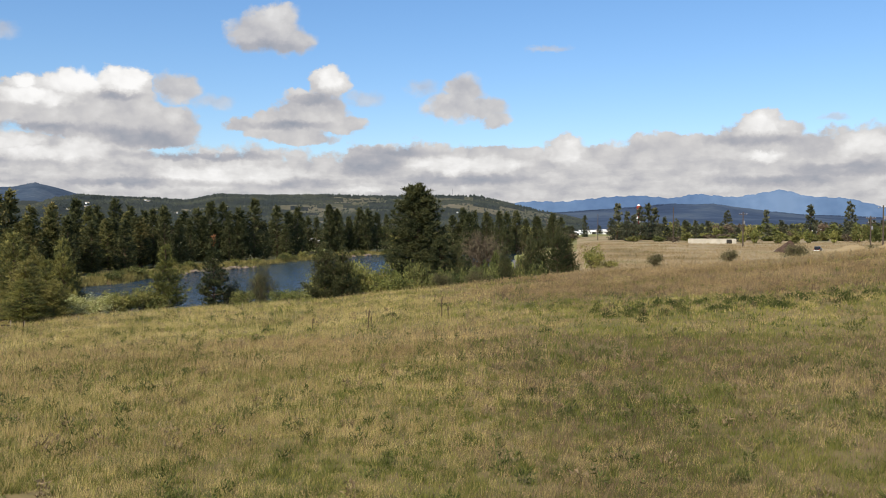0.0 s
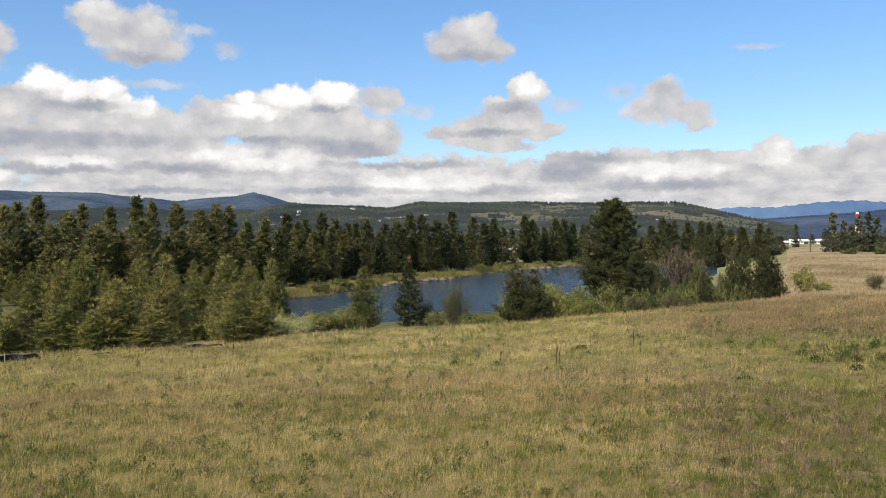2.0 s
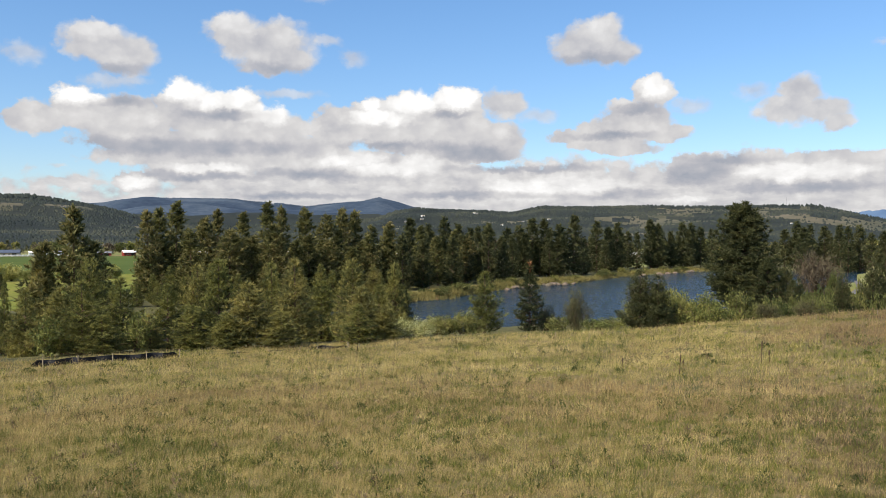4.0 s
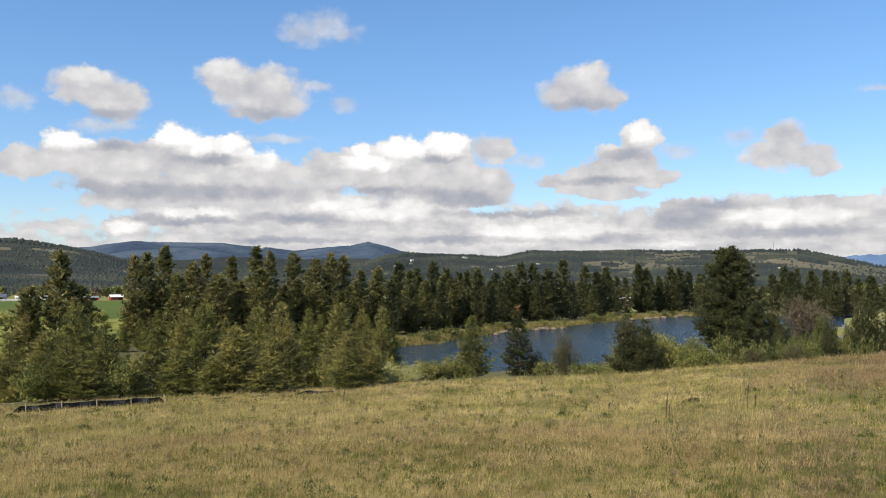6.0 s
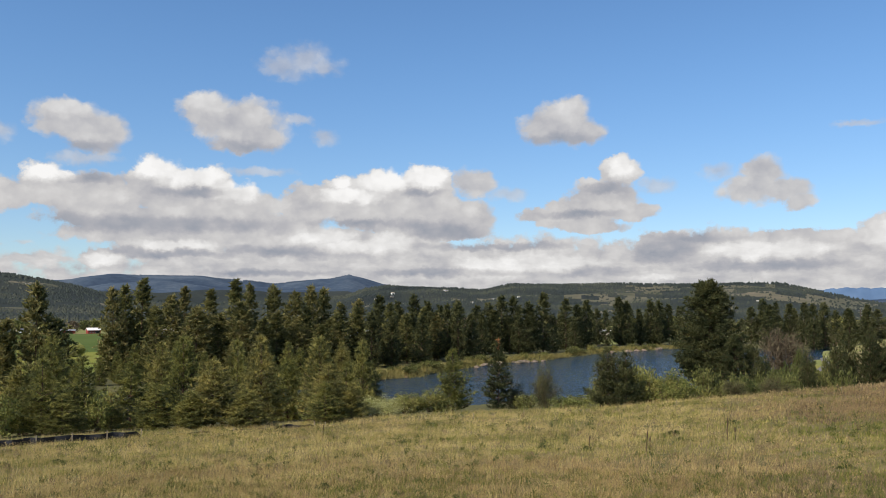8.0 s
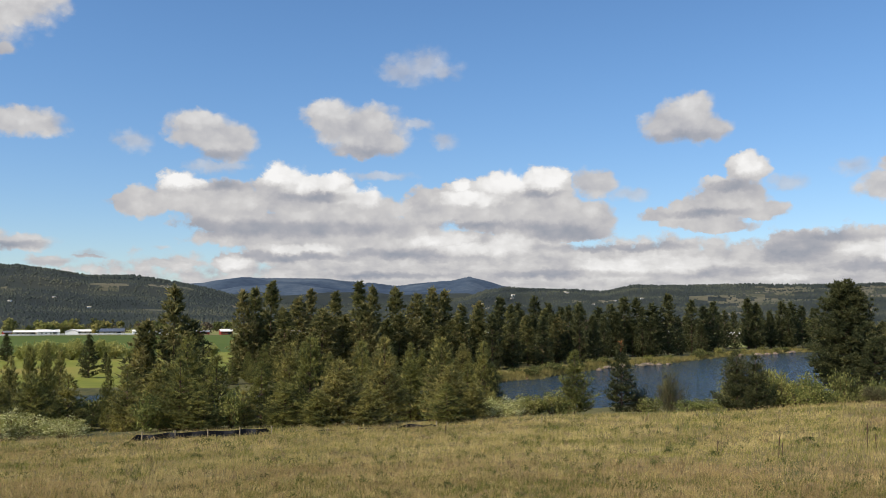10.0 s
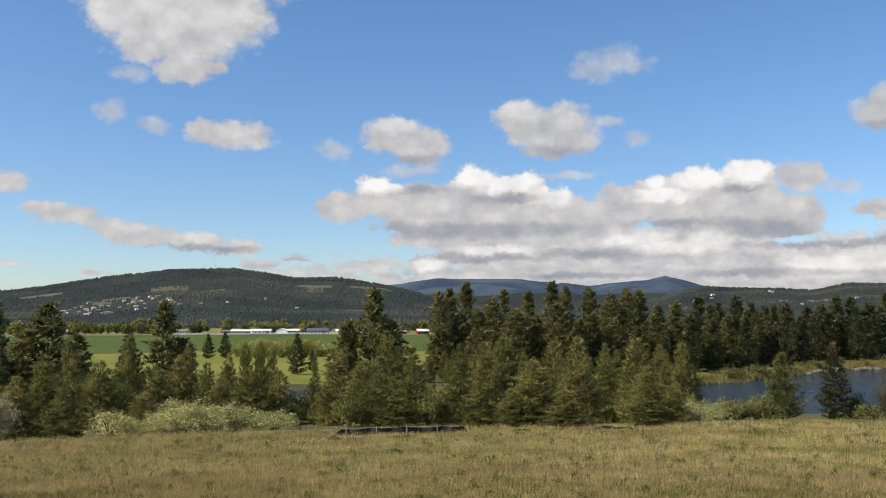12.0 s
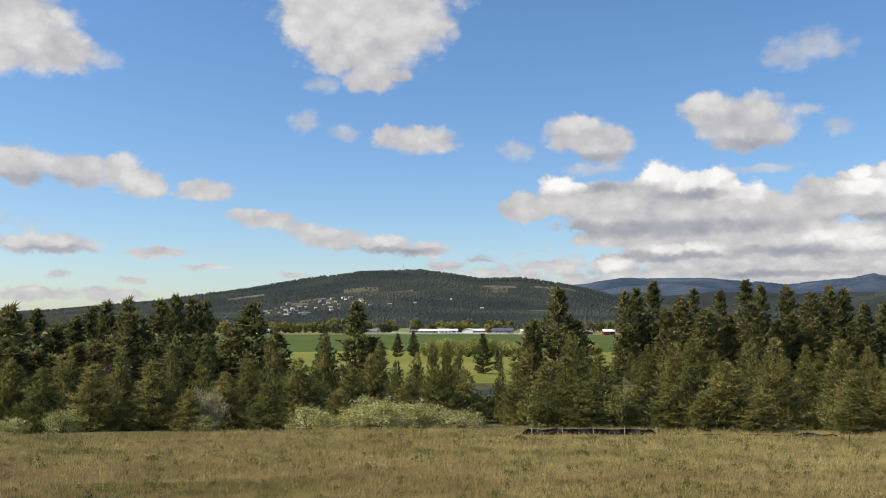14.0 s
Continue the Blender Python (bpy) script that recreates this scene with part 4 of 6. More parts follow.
THICKET = Stock([shrub("willow_thicket", 5.0, 3.6, M_WILLOW, sd, "pale yellow-green willow thicket in the meadow", 20, 3200, 0.42) for sd in (74, 75)], [5.0] * 2, [3.6] * 2)
BLOSSOM = Stock([shrub("blossoming_bush", 3.6, 2.4, M_BLOSSOM, sd, "white blossoming bush at the field edge", 26, 6000, 0.11, 0.25, "bush", 0.95) for sd in (67, 68, 69)], [3.6] * 3, [2.4] * 3)
BARE = Stock([shrub("bare_bush", 4.0, 2.6, mt, sd, lb, 30, 3800, 0.16, 0.8) for mt, sd, lb in
              ((M_TWIG, 71, "reddish brown leafless bush near the river"), (M_GREYTWIG, 72, "olive-brown twiggy bush on the bank"), (M_GREYTWIG, 73, "brown twiggy bush in dry grass"), (M_DEADWOOD, 76, "pale half-dead bush among pines"))], [4.0] * 4, [2.6] * 4)


def top_trees(stock, rows, group, width=None, k=None, label=""):
    """Trees given by azimuth, distance and the height of the top above the zero level."""
    for a, r, top in rows:
        p = polar(a, r)
        h = max(2.0, top - ground(p.x, p.y) + 0.15)
        stock.put(a, r, h, None if width is None else width * pick.uniform(0.85, 1.15), k, label, group)


# tall pines of the far bank
top_trees(BANKPINE, [(22.3, 285, 14.0), (21.1, 300, 12.6), (20.0, 300, 14.8), (19.2, 310, 13.1), (18.4, 321, 11.8), (17.3, 326, 12.9), (16.1, 330, 11.2), (15.3, 333, 12.3),
                 (14.5, 338, 15.4), (13.7, 342, 14.9), (12.8, 346, 12.8), (11.9, 350, 16.2), (10.5, 380, 14.3), (9.8, 388, 12.6), (9.2, 394, 14.5)], "pines of the far bank", 4.4)
top_trees(BANKPINE, [(7.2, 428, 16.4), (6.8, 430, 14.1), (6.0, 440, 11.0), (5.3, 446, 14.9), (4.8, 452, 14.4), (4.2, 458, 13.2), (-1.3, 480, 15.4), (-2.0, 470, 14.0), (-2.8, 475, 13.5),
                 (-3.6, 455, 13.9), (-4.7, 450, 13.2), (-7.0, 455, 12.5), (-0.6, 470, 12.0), (-1.7, 430, 12.6), (-4.1, 440, 12.8), (-6.0, 445, 11.0)], "pines of the far bank", 4.4)
# pines of the wooded point
top_trees(TALL, [(38.3, 234, 14.6), (37.6, 239, 15.9), (36.7, 244, 17.5), (35.0, 239, 13.2), (34.2, 244, 15.5), (32.7, 250, 15.1), (31.2, 245, 17.6), (30.3, 250, 16.7), (28.8, 255, 16.0),
                 (27.7, 250, 14.2), (26.6, 260, 16.3), (25.8, 265, 16.1), (30.8, 225, 11.5), (28.6, 235, 8.9), (33.5, 224, 10.2), (35.8, 229, 10.2), (24.7, 270, 11.9), (26.8, 250, 10.3),
                 (23.6, 275, 12.5), (29.5, 232, 7.5), (32.2, 228, 8.5), (25.3, 256, 7.5)], "pines of the wooded point", 4.5)
# pines beside the river to the west
top_trees(TALL, [(75.6, 149, 10.2), (74.2, 159, 9.6), (72.2, 164, 8.6), (71.0, 169, 10.0), (70.3, 164, 11.2), (69.2, 159, 11.4), (67.4, 164, 11.0), (66.4, 159, 11.7), (65.1, 164, 11.5),
                 (64.6, 169, 11.6), (61.7, 146, 10.5), (55.3, 146, 11.1), (42.3, 146, 13.3), (44.1, 146, 7.7), (73.3, 147, 7.3), (63.2, 145, 6.7), (68.4, 147, 9.0), (60.2, 145, 6.1),
                 (54.4, 146, 5.2), (41.2, 146, 8.0), (76.8, 150, 9.0)], "pines by the river", 3.8)
top_trees(FIR, [(57.3, 190, 5.2), (52.8, 329, 2.3), (51.8, 329, 2.9), (53.9, 240, 2.4), (47.3, 240, 4.2), (46.4, 259, -1.0)], "conifers in the meadow")
for _n in range(34):
    a_ = 3.5 + 19.5 * (_n + pick.random()) / 34
    BANKPINE.put(a_, float(SHORE_FAR(a_)) + pick.uniform(22, 60), pick.uniform(13, 19), 3.4, group="pines of the far bank")
for _n in range(14):
    a_ = -7.5 + 7.5 * (_n + pick.random()) / 14
    BANKPINE.put(a_, 470 + pick.uniform(0, 40), pick.uniform(11, 17), 3.8, group="pines of the far bank")
for _n in range(16):
    a_ = 23 + 16 * (_n + pick.random()) / 16
    TALL.put(a_, 228 + pick.uniform(-6, 30), pick.uniform(10, 15), 3.2, group="pines of the wooded point")
for a_, r_, h_ in ((19.5, 284, 17), (20.5, 276, 15), (21.6, 262, 18), (22.7, 256, 14), (23.7, 250, 17), (24.8, 246, 15), (18.6, 292, 15), (26.0, 242, 12), (27.4, 238, 14)):
    TALL.put(a_, r_, h_, 3.6, group="pines of the wooded point")
for _n in range(22):
    a_ = 60 + 17 * (_n + pick.random()) / 22
    TALL.put(a_, 143 + pick.uniform(-8, 4), pick.uniform(9, 13), 3.4, group="pines by the river")
# young pines along the foot of the field: azimuth, distance, height of the top, reach of the lower boughs
FOOT_PINES = [(73.7, 104, 3.6, 2.8), (70.9, 100, 4.0, 3.3), (67.5, 101, 4.2, 3.3), (65.3, 98, 1.3, 2.3), (69.4, 118, 4.8, 3.0), (72.4, 118, 3.5, 2.8),
    (63.2, 104, 2.7, 3.0), (61.8, 108, 4.0, 3.1), (60.5, 122, 6.0, 3.2), (58.7, 106, 4.1, 3.1), (60.7, 99, 1.7, 2.5), (57.2, 135, 6.3, 2.4),
    (57.8, 112, 2.7, 2.8), (55.3, 108, 2.9, 3.0), (54.2, 116, 3.8, 2.8), (56.1, 100, 0.9, 2.3), (53.7, 128, 5.4, 2.3), (52.6, 122, 2.9, 2.3)]
FOOT_PINES_B = [(51.3, 128, 3.4, 2.1), (50.3, 135, 4.7, 2.0), (49.4, 135, 4.6, 2.0), (48.7, 140, 3.9, 1.6), (50.1, 110, 2.5, 2.9), (48.1, 112, 2.3, 3.0),
    (51.7, 106, 1.7, 2.4), (46.0, 135, 3.1, 1.5), (44.8, 110, 3.2, 2.9), (44.1, 146, 7.8, 2.9), (75.4, 112, 3.9, 2.8), (66.5, 124, 5.3, 2.8),
    (64.5, 126, 4.8, 2.9), (39.6, 106, 4.4, 3.5), (41.4, 120, 6.0, 3.4), (42.9, 104, 3.9, 3.3), (40.6, 98, 1.1, 2.6), (36.9, 112, 3.4, 3.1)]
FOOT_PINES_C = [(35.2, 122, 5.1, 3.1), (33.9, 112, 6.3, 3.1), (35.4, 101, 1.7, 2.9), (32.0, 101, 3.9, 3.4), (29.2, 108, 6.4, 3.4), (30.7, 125, 5.4, 3.2),
    (27.6, 118, 3.1, 3.0), (25.6, 115, 6.1, 3.2), (25.2, 101, 1.5, 2.7), (23.9, 112, 3.1, 2.4), (23.0, 128, 5.4, 2.7), (37.9, 101, 0.8, 2.2),
    (33.3, 99, 1.0, 2.5), (30.0, 99, 1.0, 2.7), (25.0, 105, 3.4, 3.0), (41.7, 100, 4.5, 3.2), (23.5, 104, 1.2, 2.0)]
for a_, r_, t_, w_ in FOOT_PINES + FOOT_PINES_B + FOOT_PINES_C:
    YOUNG.put(a_, r_, max(2.5, t_ - ground(*polar(a_, r_).xy) + 0.15), w_ * 1.20, group="young pines")
for _n in range(18):
    a_ = 24.5 + 51 * (_n + pick.random()) / 18
    if not 46.5 < a_ < 56:
        YOUNG.put(a_, float(BROW(a_)) + pick.uniform(22, 40), pick.uniform(5.0, 7.5), group="young pines")
for _n in range(20):
    a_ = 23.5 + 17 * (_n + pick.random()) / 20
    YOUNG.put(a_, float(SHORE_FAR(a_)) + pick.uniform(6, 22), pick.uniform(5.5, 9.5), group="pines of the wooded point")
for _n in range(18):
    a_ = 44.5 + 15 * (_n + pick.random()) / 18
    (OLIVE if _n % 3 else YOUNG).put(a_, pick.uniform(122, 146), pick.uniform(3.6, 5.6), 2.6, group="bank bushes")
FIR.put(22.5, 140, 8.6, 2.2, 0, group="bank conifers")
YOUNG.put(17.2, 114, 8.0, 3.2, 3, "thin yellowish young pine on the bank", "bank conifers")
dead_topped = FIR.put(14.35, 122, 9.4, 2.3, 1, "dark fir tree with a dead reddish tip", "bank conifers")
_rng = np.random.default_rng(33)
_c = np.stack([_rng.normal(0, 0.10, 90), _rng.normal(0, 0.10, 90), _rng.uniform(8.1, 9.5, 90)], -1)
_d = _rng.normal(0, 0.6, (90, 3)) + np.array([0, 0, 0.5])
_v, _f = blades(_c, _d / np.linalg.norm(_d, axis=1, keepdims=True), _rng.uniform(0.2, 0.5, 90), 0.08, _rng)
part("dead_tip", mesh_of("dead_tip", _v, _f, M_RUSTNEEDLE), M_RUSTNEEDLE, dead_topped, "dead reddish brown needles")
DARKPINE.put(7.5, 118, 7.6, 3.2, 0, "two-topped dark green pine on the bank", "bank conifers")
DARKPINE.put(6.4, 117, 7.0, 2.7, 1, "two-topped dark green pine on the bank", "bank conifers")
LONE.put(1.62, 204, 15.9 - ground(*polar(1.62, 204).xy), 7.9, 0, group="bank conifers")
LONE.put(0.2, 196, 4.6 - ground(*polar(0.2, 196).xy), 5.0, 1, group="bank conifers")
FIR.put(-1.2, 192, 7.5, 2.2, 1, "small dark fir tree by the path", "bank conifers")
DARKPINE.put(-3.96, 156, 2.9 - ground(*polar(-3.96, 156).xy), 2.7, 0, "dark green bushy pine by the path", "bank conifers")
for a_, r_, t_, w_ in ((-5.55, 162, 5.0, 2.7), (-6.2, 165, 6.1, 2.9), (-7.3, 164, 6.4, 3.0), (-7.9, 166, 5.0, 2.8), (-1.5, 190, 0.8, 2.6), (-0.9, 198, 3.2, 2.6)):
    DARKPINE.put(a_, r_, t_ - ground(*polar(a_, r_).xy), w_, None, "dark green pine in a clump at the field edge", "bank conifers")

# shrubs
for a_, r_, t_, w_ in ((58.0, 95, -0.3, 2.4), (54.6, 96, 0.0, 2.6), (53.4, 96, 0.5, 3.2), (50.9, 97, -0.1, 3.2), (48.3, 97, -0.8, 2.4), (75.2, 95, -0.6, 1.6), (72.5, 97, -0.2, 1.9), (64.5, 97, -1.2, 1.6), (56.1, 96, -1.4, 1.6), (52.2, 97, -0.2, 2.6), (22.4, 108, -0.6, 2.4), (21.2, 109, -0.7, 2.0)):
    p_ = polar(a_, r_)
    BLOSSOM.put(a_, r_, max(1.6, t_ - ground(p_.x, p_.y)), w_, group="blossoming bushes")
for a_, r_, t_ in ((20.2, 110, -0.4), (18.6, 112, -0.1), (6.0, 124, 2.4), (5.4, 122, 2.0), (3.6, 123, 1.8), (42.6, 108, 1.6), (9.4, 116, -1.0), (5.3, 126, 1.6), (4.4, 124, 0.9), (3.1, 120, 1.2), (4.1, 118, 0.4), (5.0, 120, 1.2), (10.3, 112, -1.2), (38.6, 100, 1.4), (43.6, 99, 1.0), (33.2, 100, 0.4), (7.9, 128, 0.8), (-1.0, 142, -1.2), (64.0, 110, 1.0), (2.4, 126, -0.2), (70.0, 118, -1.5)):
    p_ = polar(a_, r_)
    YELLOW.put(a_, r_, max(1.6, t_ - ground(p_.x, p_.y)), 1.9, group="willow bushes")
for a_, r_, t_ in ((1.8, 132, 1.6), (12.5, 119, -1.3), (24.6, 106, -1.2), (-1.7, 140, -0.6), (0.6, 128, 0.2), (-0.4, 150, -0.3), (-1.5, 156, -0.6), (-2.5, 150, -0.2), (1.2, 134, 0.9), (-0.9, 135, 0.0), (-3.2, 146, 0.3), (0.2, 138, 0.4), (-3.0, 160, -2.0), (-4.8, 160, -1.0), (-6.0, 150, 0.5), (26.4, 108, -0.8), (17.8, 112, -1.3), (19.8, 113, -1.0), (-2.4, 200, -2.4), (-4.0, 210, -1.6), (-2.0, 178, -1.2), (-2.9, 186, -0.6), (-2.6, 172, -2.0), (-4.6, 178, -0.9), (-1.8, 168, -2.2), (-5.0, 205, 0.2), (-3.4, 230, 0.6)):
    p_ = polar(a_, r_)
    OLIVE.put(a_, r_, max(1.4, t_ - ground(p_.x, p_.y)), 1.7, group="bank bushes")
BARE.put(11.4, 126, 5.6, 1.7, 1, group="twiggy bushes")
BARE.put(13.2, 125, 3.6, 1.5, 1, group="twiggy bushes")
BARE.put(-2.6, 235, 11.0, 5.4, 0, "large reddish brown leafless tree by the river", "twiggy bushes")
BARE.put(64.4, 99, 4.6, 1.9, 3, "pale half-dead bush among pines", "twiggy bushes")
BARE.put(69.6, 128, 9.0, 3.4, 0, "reddish brown leafless tree among pines", "twiggy bushes")
for a_, r_, h_, k_ in ((-13.3, 165, 2.3, 2), (-17.7, 185, 2.6, 2), (-21.5, 200, 3.4, 2), (-25.6, 215, 2.2, 2), (0.0, 124, 2.2, 2), (-2.2, 128, 2.4, 1)):
    BARE.put(a_, r_, h_, h_ * 0.75, k_, group="twiggy bushes")
YELLOW.put(-9.5, 160, 4.2, 2.3, 0, "pale yellow-green bush in dry grass", "willow bushes")
YELLOW.put(-10.6, 162, 1.4, 1.6, 1, "pale yellow-green bush in dry grass", "willow bushes")

# trees of the valley floor
for _n in range(190):
    a_ = -27.5 + 22.5 * (_n + pick.random()) / 190
    r_ = pick.uniform(460, 760)
    if -11 < a_ < -8.3 and r_ < 740:
        continue
    if pick.random() < 0.55:
        FARTREE.put(a_, r_, pick.uniform(5, 11) * (0.7 + 0.3 * r_ / 600), pick.uniform(2.0, 3.2), group="valley trees")
    else:
        ROUND.put(a_, r_, pick.uniform(4, 9) * (0.7 + 0.3 * r_ / 600), None, pick.choice((0, 2, 2, 3, 3, 4, 4)), group="valley trees")
for a_, r_, h_ in ((-11.0, 480, 19), (-11.6, 490, 15), (-12.4, 500, 17), (-12.9, 490, 19), (-13.3, 500, 17), (-10.6, 470, 11), (-12.0, 470, 13), (-13.9, 510, 12), (-14.6, 500, 11), (-17.6, 620, 17), (-19.8, 640, 18), (-24.4, 560, 20), (-22.3, 600, 20), (-9.0, 640, 15)):
    FARTREE.put(a_, r_, h_, h_ * 0.2, group="valley trees")
for _n in range(80):
    a_ = -27.5 + 20.5 * (_n + pick.random()) / 80
    if not -11 < a_ < -8.3:
        ROUND.put(a_, pick.uniform(440, 560), pick.uniform(2.2, 4.8), pick.uniform(2.5, 4.5), pick.choice((0, 2, 3, 3, 4, 4)), group="valley trees")
for a_, h_ in ((-19.2, 5.5), (-20.5, 5.0), (-21.4, 6.0), (-22.2, 5.6), (-23.6, 5.2), (-24.9, 7.5), (-25.7, 7.0), (-26.9, 5.5), (-18.4, 4.5)):
    ROUND.put(a_, 405 + pick.uniform(-10, 12), h_, h_ * 0.36, pick.choice((0, 2, 3)), "small roundish tree in a row beyond the terrace", "terrace trees")
for _n in range(60):
    a_ = pick.uniform(-6, 30)
    r_ = pick.uniform(560, 1150)
    (ROUND if pick.random() < 0.6 else FARTREE).put(a_, r_, pick.uniform(6, 12), group="valley trees")
for _n in range(95):
    a_ = pick.uniform(30, 78)
    r_ = pick.uniform(810, 1150)
    (ROUND if pick.random() < 0.75 else FARTREE).put(a_, r_, pick.uniform(6, 12.5), group="valley trees")
for _n in range(70):
    a_ = pick.uniform(33, 77)
    ROUND.put(a_, pick.uniform(775, 900), pick.uniform(7, 11), None, pick.choice((0, 0, 1, 2, 3, 4)), group="valley trees")
for _n in range(26):
    a_ = 55.2 + 11 * _n / 25
    ROUND.put(a_, 830 + pick.uniform(-6, 6), pick.uniform(8, 10), 3.5, pick.choice((0, 1)), group="row of orchard trees")
for a_, r_, h_ in ((49.7, 330, 6.4), (48.3, 333, 6.8), (46.9, 336, 6.6), (45.9, 345, 5.6), (50.7, 338, 5.6), (44.2, 350, 4.5), (43.0, 355, 4.6), (45.0, 350, 4.0), (40.5, 350, 5.0)):
    THICKET.put(a_, r_, h_, h_ * 0.70, group="meadow bushes")
for _n in range(34):
    a_ = pick.uniform(3.5, 30)
    (OLIVE if pick.random() < 0.7 else YELLOW).put(a_, float(SHORE_FAR(a_)) + pick.uniform(0, 9), pick.uniform(1.2, 2.8), pick.uniform(1.6, 2.8), group="far bank bushes")
for stock in (LONE, BANKPINE, TALL, YOUNG, DARKPINE, FIR, FARTREE, ROUND, YELLOW, OLIVE, BLOSSOM, THICKET, BARE):
    stock.clear_unused()


# ---- wooded hills ----
def hill_woods(name, count, lo, hi, seed, mat, tall, label, a0=-28, a1=79):
    rng = np.random.default_rng(seed)
    a = rng.uniform(a0, a1, count)
    r = np.sqrt(rng.uniform(lo * lo, hi * hi, count))
    x, y = -r * np.sin(np.radians(a)), r * np.cos(np.radians(a))
    keep = ~(open_ground(x, y) & (rng.random(count) < np.where(a < 20, 0.74, 0.90)))
    x, y = x[keep], y[keep]
    z = land(x, y) - 0.5
    h = tall * rng.uniform(0.55, 1.15, len(x))
    w = h * rng.uniform(0.55, 0.95, len(x))
    t = rng.uniform(0, 6.28, len(x))
    ring = [np.stack([x + w * np.cos(t + k * 2.0944), y + w * np.sin(t + k * 2.0944), z + 0.05 * h], -1) for k in range(3)]
    v = np.stack([*ring, np.stack([x, y, z + h], -1)], 1)
    b = np.arange(len(x))[:, None] * 4
    f = np.concatenate([np.stack([b[:, 0] + k, b[:, 0] + (k + 1) % 3, b[:, 0] + 3], -1) for k in range(3)])
    tagged(new(name, mesh_of(name, v.reshape(-1, 3), f, mat, None, True)), label, "forest", kind="stuff")


# conifer green with slight haze put into its tones, as on the slope
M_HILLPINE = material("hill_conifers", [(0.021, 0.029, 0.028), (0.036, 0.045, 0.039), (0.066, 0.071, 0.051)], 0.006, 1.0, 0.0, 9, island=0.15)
# ridge trees have the same painted haze blue as the slopes under them
M_RIDGEPINE = material("hazed_ridge_conifers", [(0.030, 0.047, 0.075), (0.047, 0.070, 0.102), (0.070, 0.093, 0.124)], 0.003, 1.0, 0.0, 9, island=0.08)
M_RIDGEPINE2 = material("hazed_eastern_conifers", [(0.022, 0.036, 0.068), (0.036, 0.056, 0.094), (0.062, 0.084, 0.114)], 0.004, 1.0, 0.0, 9, island=0.1)
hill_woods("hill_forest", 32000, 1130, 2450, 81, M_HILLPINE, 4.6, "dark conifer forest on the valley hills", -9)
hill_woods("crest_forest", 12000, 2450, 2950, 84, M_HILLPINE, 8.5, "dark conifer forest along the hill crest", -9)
hill_woods("ridge_forest", 7000, 4120, 4420, 82, M_RIDGEPINE, 6, "far conifer forest on the ridge, tinted blue for haze", 20, 62)
hill_woods("eastern_ridge_forest", 4000, 4150, 4420, 83, M_RIDGEPINE2, 7, "far conifer forest on the eastern ridge, tinted blue for haze", -28, 20)


def valley_woods(name, count, a0, a1, lo, hi, seed, tall, label):
    """Far hedges and groves, as loose clumps of leaves in belts."""
    rng = np.random.default_rng(seed)
    a, r = rng.uniform(a0, a1, count), rng.uniform(lo, hi, count)
    x, y = -r * np.sin(np.radians(a)), r * np.cos(np.radians(a))
    keep = (ripple(x, y, 34, 2) + 0.8 * ripple(x, y, 90, 6) > 0.1) & ~((a > -11.3) & (a < -7.9))
    x, y = x[keep], y[keep]
    n, per = len(x), 16
    h = tall * rng.uniform(0.35, 1.1, n)
    c = np.repeat(np.stack([x, y, land(x, y)], -1), per, 0)
    up = rng.random(n * per)
    hh = np.repeat(h, per)
    swell = hh * 0.38 * np.sqrt(np.clip(1.05 - up, 0, 1)) * np.repeat(rng.uniform(0.6, 1.5, n), per)
    c = c + np.stack([rng.normal(0, 0.7, n * per) * swell, rng.normal(0, 0.7, n * per) * swell, up * hh * 0.9], -1)
    d = rng.normal(0, 0.8, c.shape) + np.array([0, 0, 0.7])
    d /= np.linalg.norm(d, axis=1, keepdims=True)
    v, f = blades(c, d, 0.30 * hh, 0.20 * hh, rng)
    tagged(new(name, mesh_of(name, v, f, M_GROVE)), label, "woods", kind="stuff")


M_GROVE = material("mixed_valley_leaves", [(0.045, 0.055, 0.030), (0.100, 0.100, 0.048), (0.200, 0.190, 0.062), (0.130, 0.098, 0.066), (0.065, 0.078, 0.038)], 0.035, 0.9, 0.0, 3, island=0.2, translucent=0.2)
valley_woods("valley_groves", 2600, -29, 6, 640, 1180, 86, 8.0, "mixed far groves and hedges on the valley floor")
valley_woods("farm_groves", 1500, 6, 79, 820, 1180, 87, 7.5, "far groves and hedges between the farms")


# ---- grass of the field ----
NEAR_EDGE = knots((-29, 20), (18, 20), (24, 26), (44, 28), (50, 38), (79, 40))


